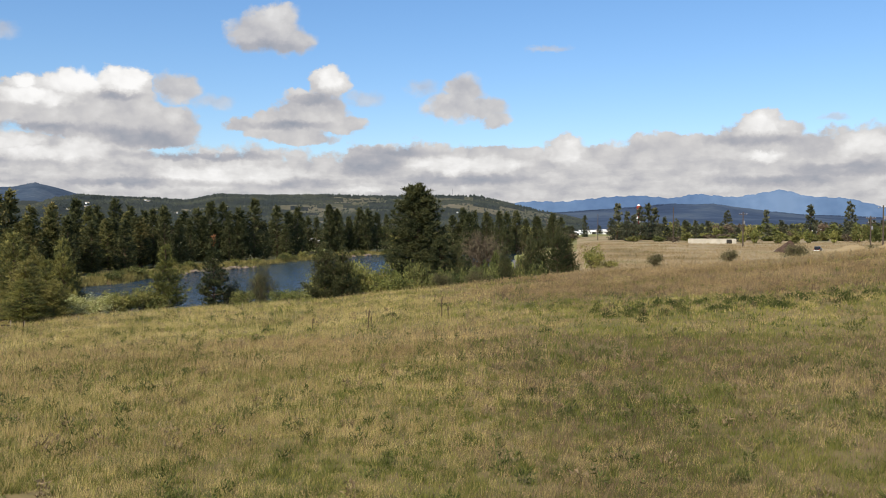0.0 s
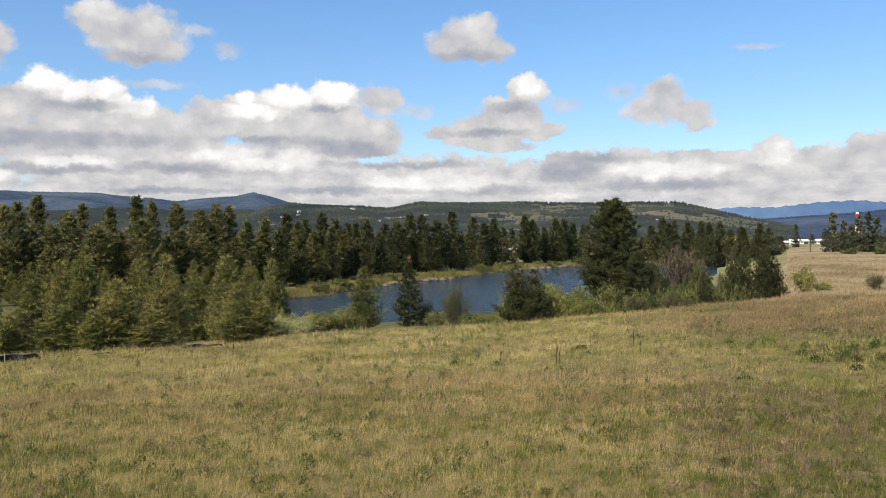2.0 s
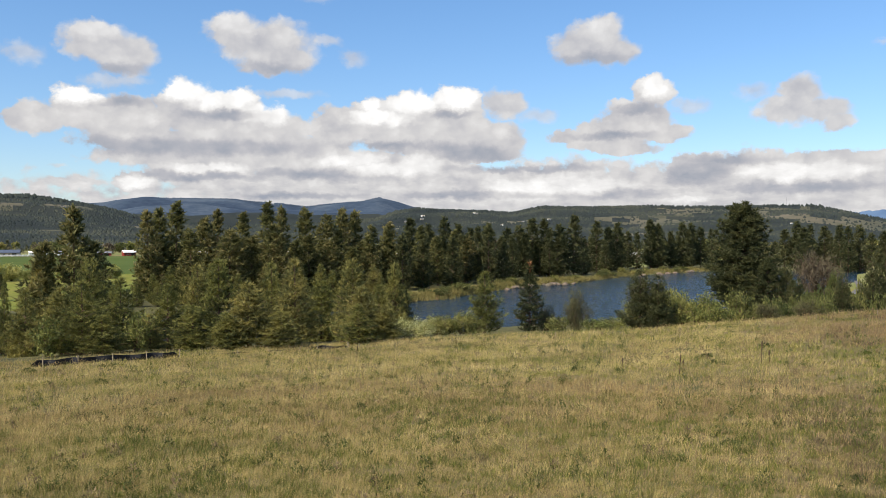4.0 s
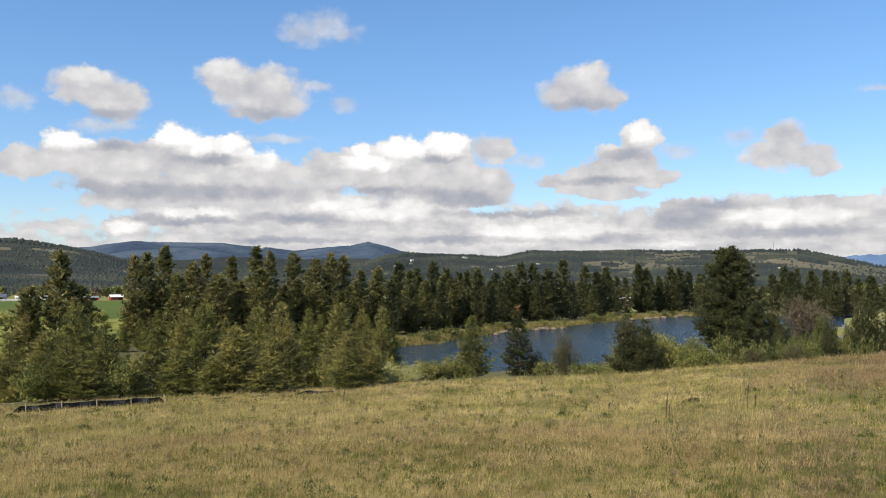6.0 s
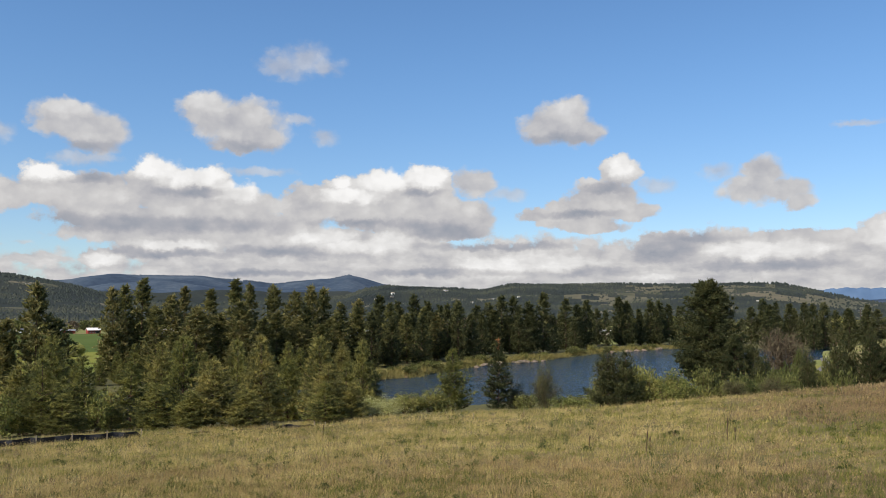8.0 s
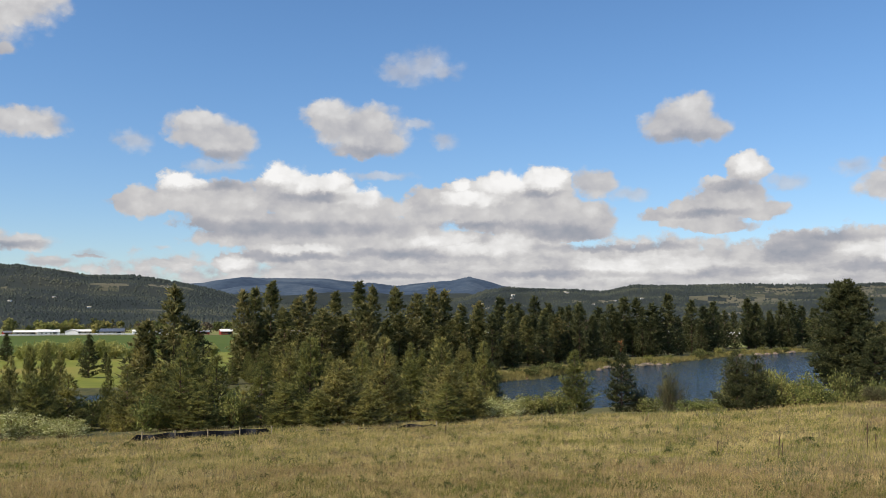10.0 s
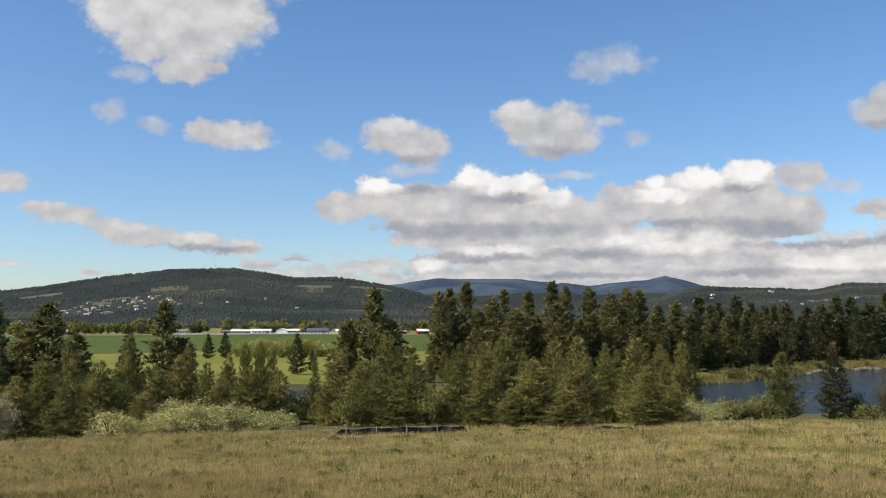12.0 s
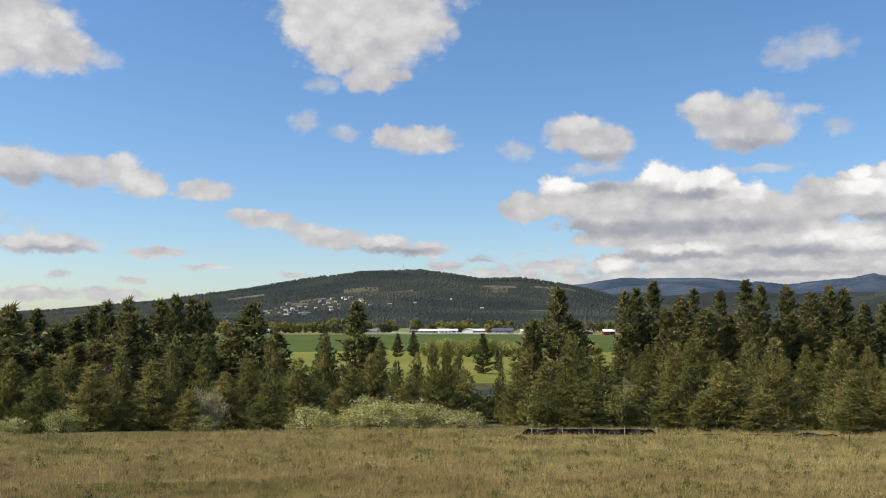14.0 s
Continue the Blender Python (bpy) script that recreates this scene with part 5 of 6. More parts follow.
def grass(name, count, seed, mat, per, length, width, mask, label, r0=None, r1=142.0, spread=0.10, upright=1.0, a0=-29.0, a1=79.0, past=6.0, bend=1.35, lift=0.0, loose=0.42):
    """Tufts whose number thins out with distance."""
    rng = np.random.default_rng(seed)
    a = rng.uniform(a0, a1, count)
    start = NEAR_EDGE(a) if r0 is None else r0
    r = start + (r1 - start) * rng.random(count) ** bend
    x, y = -r * np.sin(np.radians(a)), r * np.cos(np.radians(a))
    keep = (mask(x, y) > rng.random(count)) & (r < BROW(a) + past)
    x, y, r = x[keep], y[keep], r[keep]
    z = land(x, y)
    n = len(x)
    size = (0.7 + 0.6 * rng.random(n)) * np.clip((r / 40) ** 0.2, 0.85, 1.25)
    c = np.repeat(np.stack([x, y, z - 0.03], -1), per, 0) + rng.normal(0, 1, (n * per, 3)) * np.array([spread, spread, 0.0]) * np.repeat(np.clip(r / 40, 0.8, 2.4), per)[:, None]
    c[:, 2] += lift * np.repeat(size, per) * rng.uniform(0.55, 1.15, n * per)
    d = rng.normal(0, loose, (n * per, 3)) + np.array([0.08, 0.03, upright])
    d /= np.linalg.norm(d, axis=1, keepdims=True)
    ln = np.repeat(size, per) * length * rng.uniform(0.5, 1.2, n * per)
    wd = width * np.repeat(np.clip(r / 28, 0.8, 4.0), per)
    v, f = blades(c, d, ln, wd, rng)
    tagged(new(name, mesh_of(name, v, f, mat)), label, "grass", kind="stuff")


def patches(x, y):
    """From -1, green hollows, to 1, dry russet stands."""
    return 0.55 * ripple(x, y, 11, 4) + 0.5 * ripple(x, y, 4.3, 9) + 0.34 * ripple(x, y, 1.7, 2)


def east(x, y):
    return smooth(-np.degrees(np.arctan2(-x, y)), -3, 8)


def west(x, y):
    return smooth(np.degrees(np.arctan2(-x, y)), 8, 30)


def strip(x, y):
    """The paler, shorter strip along the western brow."""
    r = np.hypot(x, y) + 3 * ripple(x, y, 8, 1)
    a = np.degrees(np.arctan2(-x, y))
    return smooth(r, 62, 70) * (1 - east(x, y)) * (1 - 0.75 * smooth(a, 40, 50))


def russet(x, y):
    """Reddish belts: across the middle of the western field and along the eastern brow."""
    r = np.hypot(x, y) + 4 * ripple(x, y, 9, 6)
    a = np.degrees(np.arctan2(-x, y))
    w = smooth(r, 42, 52) * (1 - smooth(r, 60, 68)) * (1 - 0.55 * smooth(a, 12, 30)) + 0.22 * smooth(a, 40, 50)
    return w * (1 - east(x, y)) + smooth(r, 80, 90) * east(x, y)


def lush(x, y):
    """Greener ground: near hollows and the belt below the eastern russet strip."""
    r = np.hypot(x, y) + 4 * ripple(x, y, 10, 3)
    return smooth(r, 56, 64) * (1 - smooth(r, 78, 86)) * east(x, y) + 0.8 * (1 - smooth(r, 36, 50)) + 0.30 * smooth(np.degrees(np.arctan2(-x, y)), 40, 50)


def tufts(x, y):
    """Small stands about a stride across."""
    return np.clip(0.42 + 1.5 * ripple(x, y, 0.42, 3) + 0.9 * ripple(x, y, 1.07, 6) + 0.7 * ripple(x, y, 0.24, 8), 0, 1)


def stands(x, y):
    """Clumps of broad-leaved plants, a pace or two apart."""
    return 0.6 * ripple(x, y, 0.45, 5) + 0.5 * ripple(x, y, 1.3, 7) + 0.45 * ripple(x, y, 0.28, 1)


grass("dry_grass", 120000, 91, M_STRAW, 12, 0.42, 0.0075, lambda x, y: np.clip(0.42 + 0.35 * patches(x, y) + 0.25 * strip(x, y) - 0.25 * russet(x, y) - 0.20 * lush(x, y) - 0.36 * east(x, y) * (1 - lush(x, y)) + 0.50 * west(x, y), 0.05, 1) * (0.08 + 1.15 * tufts(x, y)), "pale dry bunch grass over the field", spread=0.16, upright=1.2)
grass("green_grass", 72000, 92, M_GREEN, 6, 0.38, 0.013, lambda x, y: np.clip(0.46 - 0.5 * patches(x, y) + 0.26 * strip(x, y) + 0.40 * lush(x, y) - 0.25 * russet(x, y) + (0.40 - 0.8 * east(x, y)) * (1 - smooth(np.hypot(x, y), 40, 60)), 0.08, 1), "green spring grass between the dry tufts", upright=0.9, spread=0.16)
grass("leafy_forbs", 80000, 94, M_FORB, 9, 0.30, 0.034, lambda x, y: np.clip(0.30 - 0.35 * patches(x, y) - 0.30 * strip(x, y) + 0.20 * lush(x, y) - 0.12 * russet(x, y) + 0.12 * east(x, y), 0.02, 1) * smooth(stands(x, y), 0.15, 0.5) * 1.5, "low dark green leafy plants between the tufts", upright=0.8, spread=0.12)
grass("russet_grass", 110000, 93, M_RUSSET, 8, 0.52, 0.008, lambda x, y: np.clip(0.22 + 0.45 * patches(x, y) + 0.65 * russet(x, y) - 0.5 * strip(x, y) - 0.25 * lush(x, y) - 0.30 * east(x, y), 0, 1) * (0.10 + 1.10 * tufts(x, y)), "tall reddish brown seed stalks in stands", upright=1.7, spread=0.15)
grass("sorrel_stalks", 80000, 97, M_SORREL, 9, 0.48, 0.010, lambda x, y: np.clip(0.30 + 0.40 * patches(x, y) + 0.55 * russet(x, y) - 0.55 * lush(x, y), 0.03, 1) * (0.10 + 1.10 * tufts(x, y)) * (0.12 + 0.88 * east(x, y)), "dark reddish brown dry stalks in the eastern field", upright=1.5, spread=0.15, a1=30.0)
grass("near_tufts", 40000, 98, M_STRAW, 12, 0.46, 0.0075, lambda x, y: np.clip(0.55 + 0.6 * patches(x, y) - 0.40 * east(x, y), 0.1, 1) * (0.10 + 1.1 * tufts(x, y)), "pale dry grass tufts on the nearest ground", r1=60.0, upright=1.1, spread=0.13, bend=1.2, loose=0.55)
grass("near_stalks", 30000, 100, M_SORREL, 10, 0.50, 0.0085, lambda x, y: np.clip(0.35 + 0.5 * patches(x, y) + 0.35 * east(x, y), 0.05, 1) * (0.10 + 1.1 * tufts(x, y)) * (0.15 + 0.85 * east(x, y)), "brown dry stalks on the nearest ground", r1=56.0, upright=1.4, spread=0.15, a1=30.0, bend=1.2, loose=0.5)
grass("near_forbs", 62000, 99, M_FORB, 9, 0.30, 0.024, lambda x, y: smooth(stands(x, y) - 0.25 * patches(x, y) + 0.22 * east(x, y), 0.0, 0.35), "dark green leafy plants on the nearest ground", r1=58.0, upright=0.8, spread=0.12, bend=1.2)
# reeds and scrub along the far waterline
_rng = np.random.default_rng(110)
_a = 33.0 - 30.0 * _rng.random(5200) ** 1.9
_r = SHORE_FAR(_a) + _rng.uniform(-3.5, 16, 5200) * (0.6 + 0.4 * ripple(_a, _a * 2, 1.3))
_x, _y = -_r * np.sin(np.radians(_a)), _r * np.cos(np.radians(_a))
_c = np.repeat(np.stack([_x, _y, np.maximum(land(_x, _y), WATER_Z) - 0.05], -1), 7, 0) + _rng.normal(0, 0.4, (36400, 3)) * np.array([1, 1, 0])
_d = _rng.normal(0, 0.35, (36400, 3)) + np.array([0, 0, 1.0])
_d /= np.linalg.norm(_d, axis=1, keepdims=True)
_v, _f = blades(_c, _d, np.repeat(_rng.uniform(0.5, 1.7, 5200), 7) * _rng.uniform(0.6, 1.2, 36400), 0.16, _rng)
tagged(new("shore_reeds", mesh_of("shore_reeds", _v, _f, M_REED)), "yellow-brown reeds and low scrub along the far waterline", "reeds", kind="stuff")
grass("seed_heads", 70000, 96, M_RUSSET, 6, 0.15, 0.018, lambda x, y: np.clip(0.30 + 0.4 * patches(x, y) + 0.5 * russet(x, y) - 0.3 * strip(x, y), 0, 1) * (0.08 + 1.15 * tufts(x, y)), "soft brown seed heads on the dry grass", upright=1.4, spread=0.20, lift=0.36, loose=0.8)
grass("terrace_grass", 12000, 95, M_TERRACE, 5, 0.55, 0.035, lambda x, y: 0.35 + 0.6 * (ripple(x, y, 31, 2) > -0.1) * smooth(np.hypot(x, y), 120, 150), "short dry brown grass on the lower terrace", 122.0, 420.0, 0.35, 1.2, -29.0, -6.0, 400.0)


# ---- weeds and stalks in the field ----
def weed(seed, mat, label, wide=0.45, tall=0.35, leaves=200):
    rng = np.random.default_rng(seed)
    base = thing("weed", Matrix(), label, "weed")
    w, u = rng.uniform(0, 6.28, leaves), rng.random(leaves) ** 0.6
    hgt = tall * rng.uniform(0.05, 1.0, leaves) * np.sqrt(1 - 0.75 * u * u)
    c = np.stack([np.cos(w) * u * wide, np.sin(w) * u * wide, hgt * 0.8], -1)
    d = rng.normal(0, 0.6, (leaves, 3)) + np.stack([np.cos(w), np.sin(w), np.full(leaves, 0.9)], -1)
    d /= np.linalg.norm(d, axis=1, keepdims=True)
    v, f = blades(c, d, 0.13 * rng.uniform(0.6, 1.4, leaves), 0.05, rng)
    part("leaves", mesh_of("leaves", v, f, mat), mat, base)
    return base


WEEDS = Stock([weed(101, M_WEED, "dark green weed clump in the dry grass", 0.4, 0.45), weed(102, M_WEED, "dark green weed clump in the dry grass", 0.55, 0.4),
               weed(103, M_WEEDDRY, "brown dried weed clump in the grass", 0.5, 0.5)], [0.4, 0.45, 0.55], [0.5, 0.6, 0.55])
for a_, r_, k_ in ((16.5, 38.4, 2), (-3.4, 43.7, 2), (20.1, 78.9, 0), (15.3, 66.9, 1), (-7.8, 65.5, 2), (-10.9, 73.0, 0), (9.0, 59.1, 1), (24.6, 52.7, 0), (-15.2, 48.7, 2), (11.2, 71.0, 0), (8.4, 69.8, 0), (20.8, 82.7, 1), (28.2, 69.4, 0), (55.6, 66, 1), (26.1, 86.2, 2)):
    WEEDS.put(a_, r_, pick.uniform(0.4, 0.6), pick.uniform(0.4, 0.6), k_, group="weed clumps")
for _n in range(80):
    a_, r_ = pick.uniform(-28, 78), 100 * math.sqrt(pick.uniform(0.08, 1))
    r_ = min(r_, float(BROW(a_)) - 2)
    WEEDS.put(a_, r_, pick.uniform(0.25, 0.6), pick.uniform(0.3, 0.75), pick.choice((0, 0, 1, 2)), group="weed clumps")
for _n in range(130):     # a belt of dark tufts across the eastern part
    a_ = pick.uniform(-27, -9)
    WEEDS.put(a_, 70 + pick.uniform(-4, 5) + 0.5 * (-9 - a_), pick.uniform(0.50, 0.75), pick.uniform(0.32, 0.62), pick.choice((0, 0, 1, 1, 1, 2)), group="weed clumps")


def weed_stuff(name, count, seed, mat, label, leaves=40):
    """Scattered small weeds, thicker in the near and eastern field."""
    rng = np.random.default_rng(seed)
    a, r = rng.uniform(-29, 79, count), 20 + 84 * rng.random(count) ** 0.75
    x, y = -r * np.sin(np.radians(a)), r * np.cos(np.radians(a))
    keep = (r < BROW(a) - 1) & (rng.random(count) < 0.45 + 0.5 * ripple(x, y, 6, 3) + 0.35 * (1 - smooth(r, 35, 55)))
    x, y = x[keep], y[keep]
    n = len(x)
    wide, tall = np.repeat(rng.uniform(0.14, 0.36, n), leaves), np.repeat(rng.uniform(0.36, 0.70, n), leaves)
    w, u = rng.uniform(0, 6.28, n * leaves), rng.random(n * leaves) ** 0.6
    c = np.repeat(np.stack([x, y, land(x, y)], -1), leaves, 0)
    c = c + np.stack([np.cos(w) * u * wide, np.sin(w) * u * wide, tall * rng.uniform(0.05, 0.9, n * leaves) * np.sqrt(1 - 0.7 * u * u)], -1)
    d = rng.normal(0, 0.6, c.shape) + np.stack([np.cos(w) * 0.7, np.sin(w) * 0.7, np.full(len(w), 0.9)], -1)
    d /= np.linalg.norm(d, axis=1, keepdims=True)
    v, f = blades(c, d, 0.15 * rng.uniform(0.6, 1.4, len(c)), 0.055, rng)
    tagged(new(name, mesh_of(name, v, f, mat)), label, "weeds", kind="stuff")


weed_stuff("field_weeds", 1900, 105, M_WEED, "small dark green weeds scattered through the dry grass")
weed_stuff("dried_weeds", 700, 106, M_WEEDDRY, "small brown dried weeds scattered through the grass")


def mullein(a, r, height, lean):
    p = polar(a, r)
    p.z = ground(p.x, p.y) - 0.05
    base = thing("mullein_stalk", Matrix.Translation(p) @ Matrix.Rotation(lean, 4, "Y"), "tall dry brown mullein stalk standing in the field", "plant", "mullein stalks")
    bm = bmesh.new()
    tube(bm, (0, 0, 0), (0, 0, height * 0.62), 0.034, 0.026, 6)
    part("stem", bm, M_STALK, base)
    bm = bmesh.new()
    tube(bm, (0, 0, height * 0.60), (0.01, 0, height * 0.86), 0.045, 0.055, 7)
    tube(bm, (0.01, 0, height * 0.86), (0.02, 0, height), 0.055, 0.015, 7)
    part("seed_head", bm, M_STALK, base)


for a_, r_, h_, l_ in ((0.10, 73, 1.35, 0.02), (-0.35, 74, 0.75, -0.05), (4.8, 68, 1.15, 0.06), (4.6, 70, 0.7, 0.0), (8.3, 72, 0.7, 0.03), (25.2, 88, 0.9, 0.08), (-19.5, 96, 0.8, 0.0)):
    mullein(a_, r_, h_ * 1.45, l_)


# ---- silt fence along the brow ----
def silt_fence(a0, a1, tall, sag, label):
    ids = np.arange(a0, a1, 0.32)
    mid_ = polar((a0 + a1) / 2, float(BROW((a0 + a1) / 2)) + 0.3)
    mid_.z = ground(mid_.x, mid_.y)
    base = thing("silt_fence", Matrix.Translation(mid_), label, "fence", "silt fences")
    rows = []
    for i, a in enumerate(ids):
        p = polar(a, float(BROW(a)) + 0.9 + 0.12 * math.sin(i * 1.7))
        p.z = ground(p.x, p.y) - 0.05
        h = tall * (1 - sag * (0.5 + 0.5 * math.sin(i * 0.9)) * (0.4 + 0.6 * math.sin(i * 0.23) ** 2))
        if i in (0, len(ids) - 1):
            h *= 0.35
        out = polar(a, 0.04)
        for k, z in enumerate((0.0, h * 0.5, h)):
            bulge = polar(a, 0.10 * math.sin(i * 1.3 + k))
            rows += [p - mid_ + bulge + Vector((0, 0, z)), p - mid_ + bulge + out + Vector((0, 0, z))]
    n = len(ids)
    f = []
    for i in range(n - 1):
        k, q = 6 * i, 6 * i + 6
        f += [(k, q, q + 2, k + 2), (k + 2, q + 2, q + 4, k + 4), (k + 1, k + 3, q + 3, q + 1), (k + 3, k + 5, q + 5, q + 3), (k + 4, q + 4, q + 5, k + 5)]
    part("fabric", mesh_of("fabric", [tuple(v) for v in rows], f, M_FABRIC), M_FABRIC, base)
    for i in range(0, n, 6):
        p = polar(ids[i], float(BROW(ids[i])) + 0.78)
        p.z = ground(p.x, p.y)
        p -= mid_
        bm = slab(p.x - 0.04, p.y - 0.04, p.z - 0.15, p.x + 0.04, p.y + 0.04, p.z + tall + 0.14, 0.006)
        part("stake", bm, M_STAKE, base)


silt_fence(36.1, 44.6, 0.68, 0.18, "black silt fence fabric on pale wooden stakes")
silt_fence(25.8, 28.4, 0.45, 0.75, "sagging black silt fence fabric on the field edge")
silt_fence(28.8, 35.8, 0.22, 0.8, "low slumped black silt fence at the field edge")
for _n in range(16):
    a_ = -9 + 3.1 * _n + pick.uniform(-0.3, 0.3)
    if 26 < a_ < 46:
        continue
    p_ = polar(a_, float(BROW(a_)) - 0.6)
    p_.z = ground(p_.x, p_.y)
    ob_ = new("marker_stake", bpy.data.meshes.new("marker_stake"))
    bm_ = slab(-0.035, -0.035, -0.2, 0.03, 0.03, 0.55, 0.008)
    bm_.to_mesh(ob_.data)
    bm_.free()
    ob_.data.materials.append(M_STAKE)
    ob_.matrix_basis = Matrix.Translation(p_) @ Matrix.Rotation(pick.uniform(-0.12, 0.12), 4, "X")
    tagged(ob_, "short pale wooden stake at the field edge", "stake", "marker stakes")


# ---- buildings ----
def gable_walls(w, d, h, rise):
    bm = bmesh.new()
    pts = [(-w / 2, -d / 2, -0.6), (w / 2, -d / 2, -0.6), (w / 2, d / 2, -0.6), (-w / 2, d / 2, -0.6), (-w / 2, -d / 2, h), (w / 2, -d / 2, h), (w / 2, d / 2, h), (-w / 2, d / 2, h), (-w / 2, 0, h + rise), (w / 2, 0, h + rise)]
    v = [bm.verts.new(p) for p in pts]
    for f in ((0, 1, 5, 4), (2, 3, 7, 6), (1, 2, 6, 9, 5), (3, 0, 4, 8, 7), (4, 5, 9, 8), (6, 7, 8, 9), (3, 2, 1, 0)):
        bm.faces.new([v[i] for i in f])
    return bm


def gable_roof(w, d, h, rise, over=0.5, thick=0.18):
    bm = bmesh.new()
    for s in (-1, 1):
        y, z0 = s * (d / 2 + over), h - rise * over / (d / 2)
        low = [bm.verts.new(p) for p in ((-w / 2 - over, y, z0), (w / 2 + over, y, z0), (w / 2 + over, 0, h + rise), (-w / 2 - over, 0, h + rise))]
        high = [bm.verts.new(q.co + Vector((0, 0, thick))) for q in low]
        for i in range(4):
            bm.faces.new((low[i], low[(i + 1) % 4], high[(i + 1) % 4], high[i]))
        bm.faces.new(high)
        bm.faces.new(low[::-1])
    bmesh.ops.recalc_face_normals(bm, faces=bm.faces)
    return bm


def house(a, r, w, d, h, rise, wall, roof, turn, label, name="house", group="valley buildings", doors=1, windows=3, big_door=False):
    w, d, h, rise = w * 0.68, d * 0.7, h * 0.62, rise * 0.6
    p = polar(a, r)
    p.z = ground(p.x, p.y)
    base = thing(name, Matrix.Translation(p) @ Matrix.Rotation(radians(turn) + radians(a), 4, "Z"), label, "building", group)
    part("wall", gable_walls(w, d, h, rise), wall, base)
    part("roof", gable_roof(w, d, h, rise), roof, base)
    for i in range(windows):
        x = -w / 2 + w * (i + 1) / (windows + 1 + doors)
        pane = part("window", slab(x - 0.55, -d / 2 - 0.06, h * 0.35, x + 0.55, -d / 2 + 0.05, h * 0.75), M_GLASS, base)
        part("frame", slab(x - 0.65, -d / 2 - 0.045, h * 0.31, x + 0.65, -d / 2 + 0.04, h * 0.35), M_WHITE, pane)
    for i in range(doors):
        x = w / 2 - w * (i + 1) / (windows + 1 + doors)
        dw, dh = (1.6, h * 0.8) if big_door else (0.5, min(2.05, h * 0.8))
        part("door", slab(x - dw, -d / 2 - 0.07, 0, x + dw, -d / 2 + 0.05, dh), M_DARK if big_door else M_BEIGE, base)
    return base


for a_, r_, w_, d_, h_, ri_, wl_, rf_, tn_, lb_, nm_ in (
        (61.2, 800, 22, 12, 4.5, 2.0, M_WHITE, M_METALROOF, 10, "white farm shed with a white metal roof", "shed"),
        (50.9, 790, 26, 12, 4.0, 2.0, M_BEIGE, M_METALROOF, -8, "long farm building with a pale metal roof", "shed"),
        (49.75, 785, 24, 14, 4.2, 2.6, M_WHITE, M_METALROOF, 6, "white barn with a white metal roof", "barn"),
        (48.4, 770, 8, 14, 4.2, 3.0, M_WHITE, M_METALROOF, 70, "white gabled barn facing the field", "barn"),
        (47.6, 805, 30, 12, 4.0, 2.4, M_BEIGE, M_METALROOF, 4, "long farm shed with a pale metal roof", "shed"),
        (46.2, 775, 26, 16, 4.4, 3.4, M_BEIGE, M_BLUEROOF, -6, "large barn with a dark blue-grey roof", "barn"),
        (44.6, 800, 20, 10, 3.6, 2.0, M_WHITE, M_METALROOF, 5, "white farm building beside trees", "house"),
        (51.9, 805, 9, 8, 3.2, 1.8, M_RED, M_GREYROOF, 15, "small red farm building", "house"),
        (39.6, 760, 14, 10, 4.6, 2.8, M_RED, M_METALROOF, 12, "red barn with a white metal roof", "barn"),
        (41.2, 770, 24, 10, 3.4, 1.8, M_RED, M_GREYROOF, -5, "long low red brown farm shed", "shed"),
        (54.6, 815, 18, 10, 3.6, 2.0, M_WHITE, M_GREYROOF, -10, "white farm house with a grey roof", "house"),
        (43.4, 790, 14, 9, 3.4, 2.0, M_WHITE, M_GREYROOF, 10, "white farm house with a grey roof", "house"),
        (35.2, 720, 22, 10, 3.6, 2.0, M_WHITE, M_METALROOF, 4, "white farm shed with a pale roof", "shed"),
        (33.2, 740, 14, 9, 3.4, 2.2, M_WHITE, M_GREYROOF, -10, "white farm house with a grey roof", "house"),
        (30.2, 700, 12, 9, 3.4, 2.0, M_BEIGE, M_METALROOF, 20, "small house with a pale metal roof", "house"),
        (24.2, 620, 14, 9, 4.0, 2.4, M_WHITE, M_GREYROOF, -12, "white house beside a dark fir", "house"),
        (22.9, 640, 9, 8, 3.6, 2.2, M_WHITE, M_METALROOF, 20, "small white house in the valley", "house"),
        (18.2, 640, 10, 8, 3.4, 2.0, M_WHITE, M_METALROOF, 8, "small white house behind pines", "house"),
        (12.0, 680, 12, 9, 3.4, 2.0, M_BEIGE, M_METALROOF, -10, "small house behind pines", "house"),
        (8.3, 640, 16, 9, 3.4, 2.0, M_BEIGE, M_METALROOF, 0, "long pale house across the river", "house"),
        (-9.2, 780, 22, 12, 4.0, 2.0, M_WHITE, M_METALROOF, 5, "white farm building with a white roof", "shed"),
        (-10.2, 760, 18, 10, 4.0, 2.2, M_WHITE, M_METALROOF, -8, "white farm building among trees", "shed"),
        (-8.2, 820, 26, 12, 3.6, 1.8, M_WHITE, M_METALROOF, 0, "long white farm building", "shed"),
        (-14.8, 700, 16, 9, 3.4, 2.0, M_BEIGE, M_GREYROOF, 10, "beige house among trees", "house"),
        (-15.7, 690, 12, 9, 3.4, 2.0, M_BEIGE, M_METALROOF, -10, "beige house among trees", "house"),
        (-22.6, 640, 18, 12, 5.4, 3.4, M_RED, M_METALROOF, 18, "red barn with a white metal roof among trees", "barn"),
        (-20.2, 680, 12, 9, 3.4, 2.2, M_WHITE, M_METALROOF, -10, "white house among trees", "house")):
    house(a_, r_, w_, d_, h_, ri_, wl_, rf_, tn_, lb_, nm_, big_door=nm_ != "house")

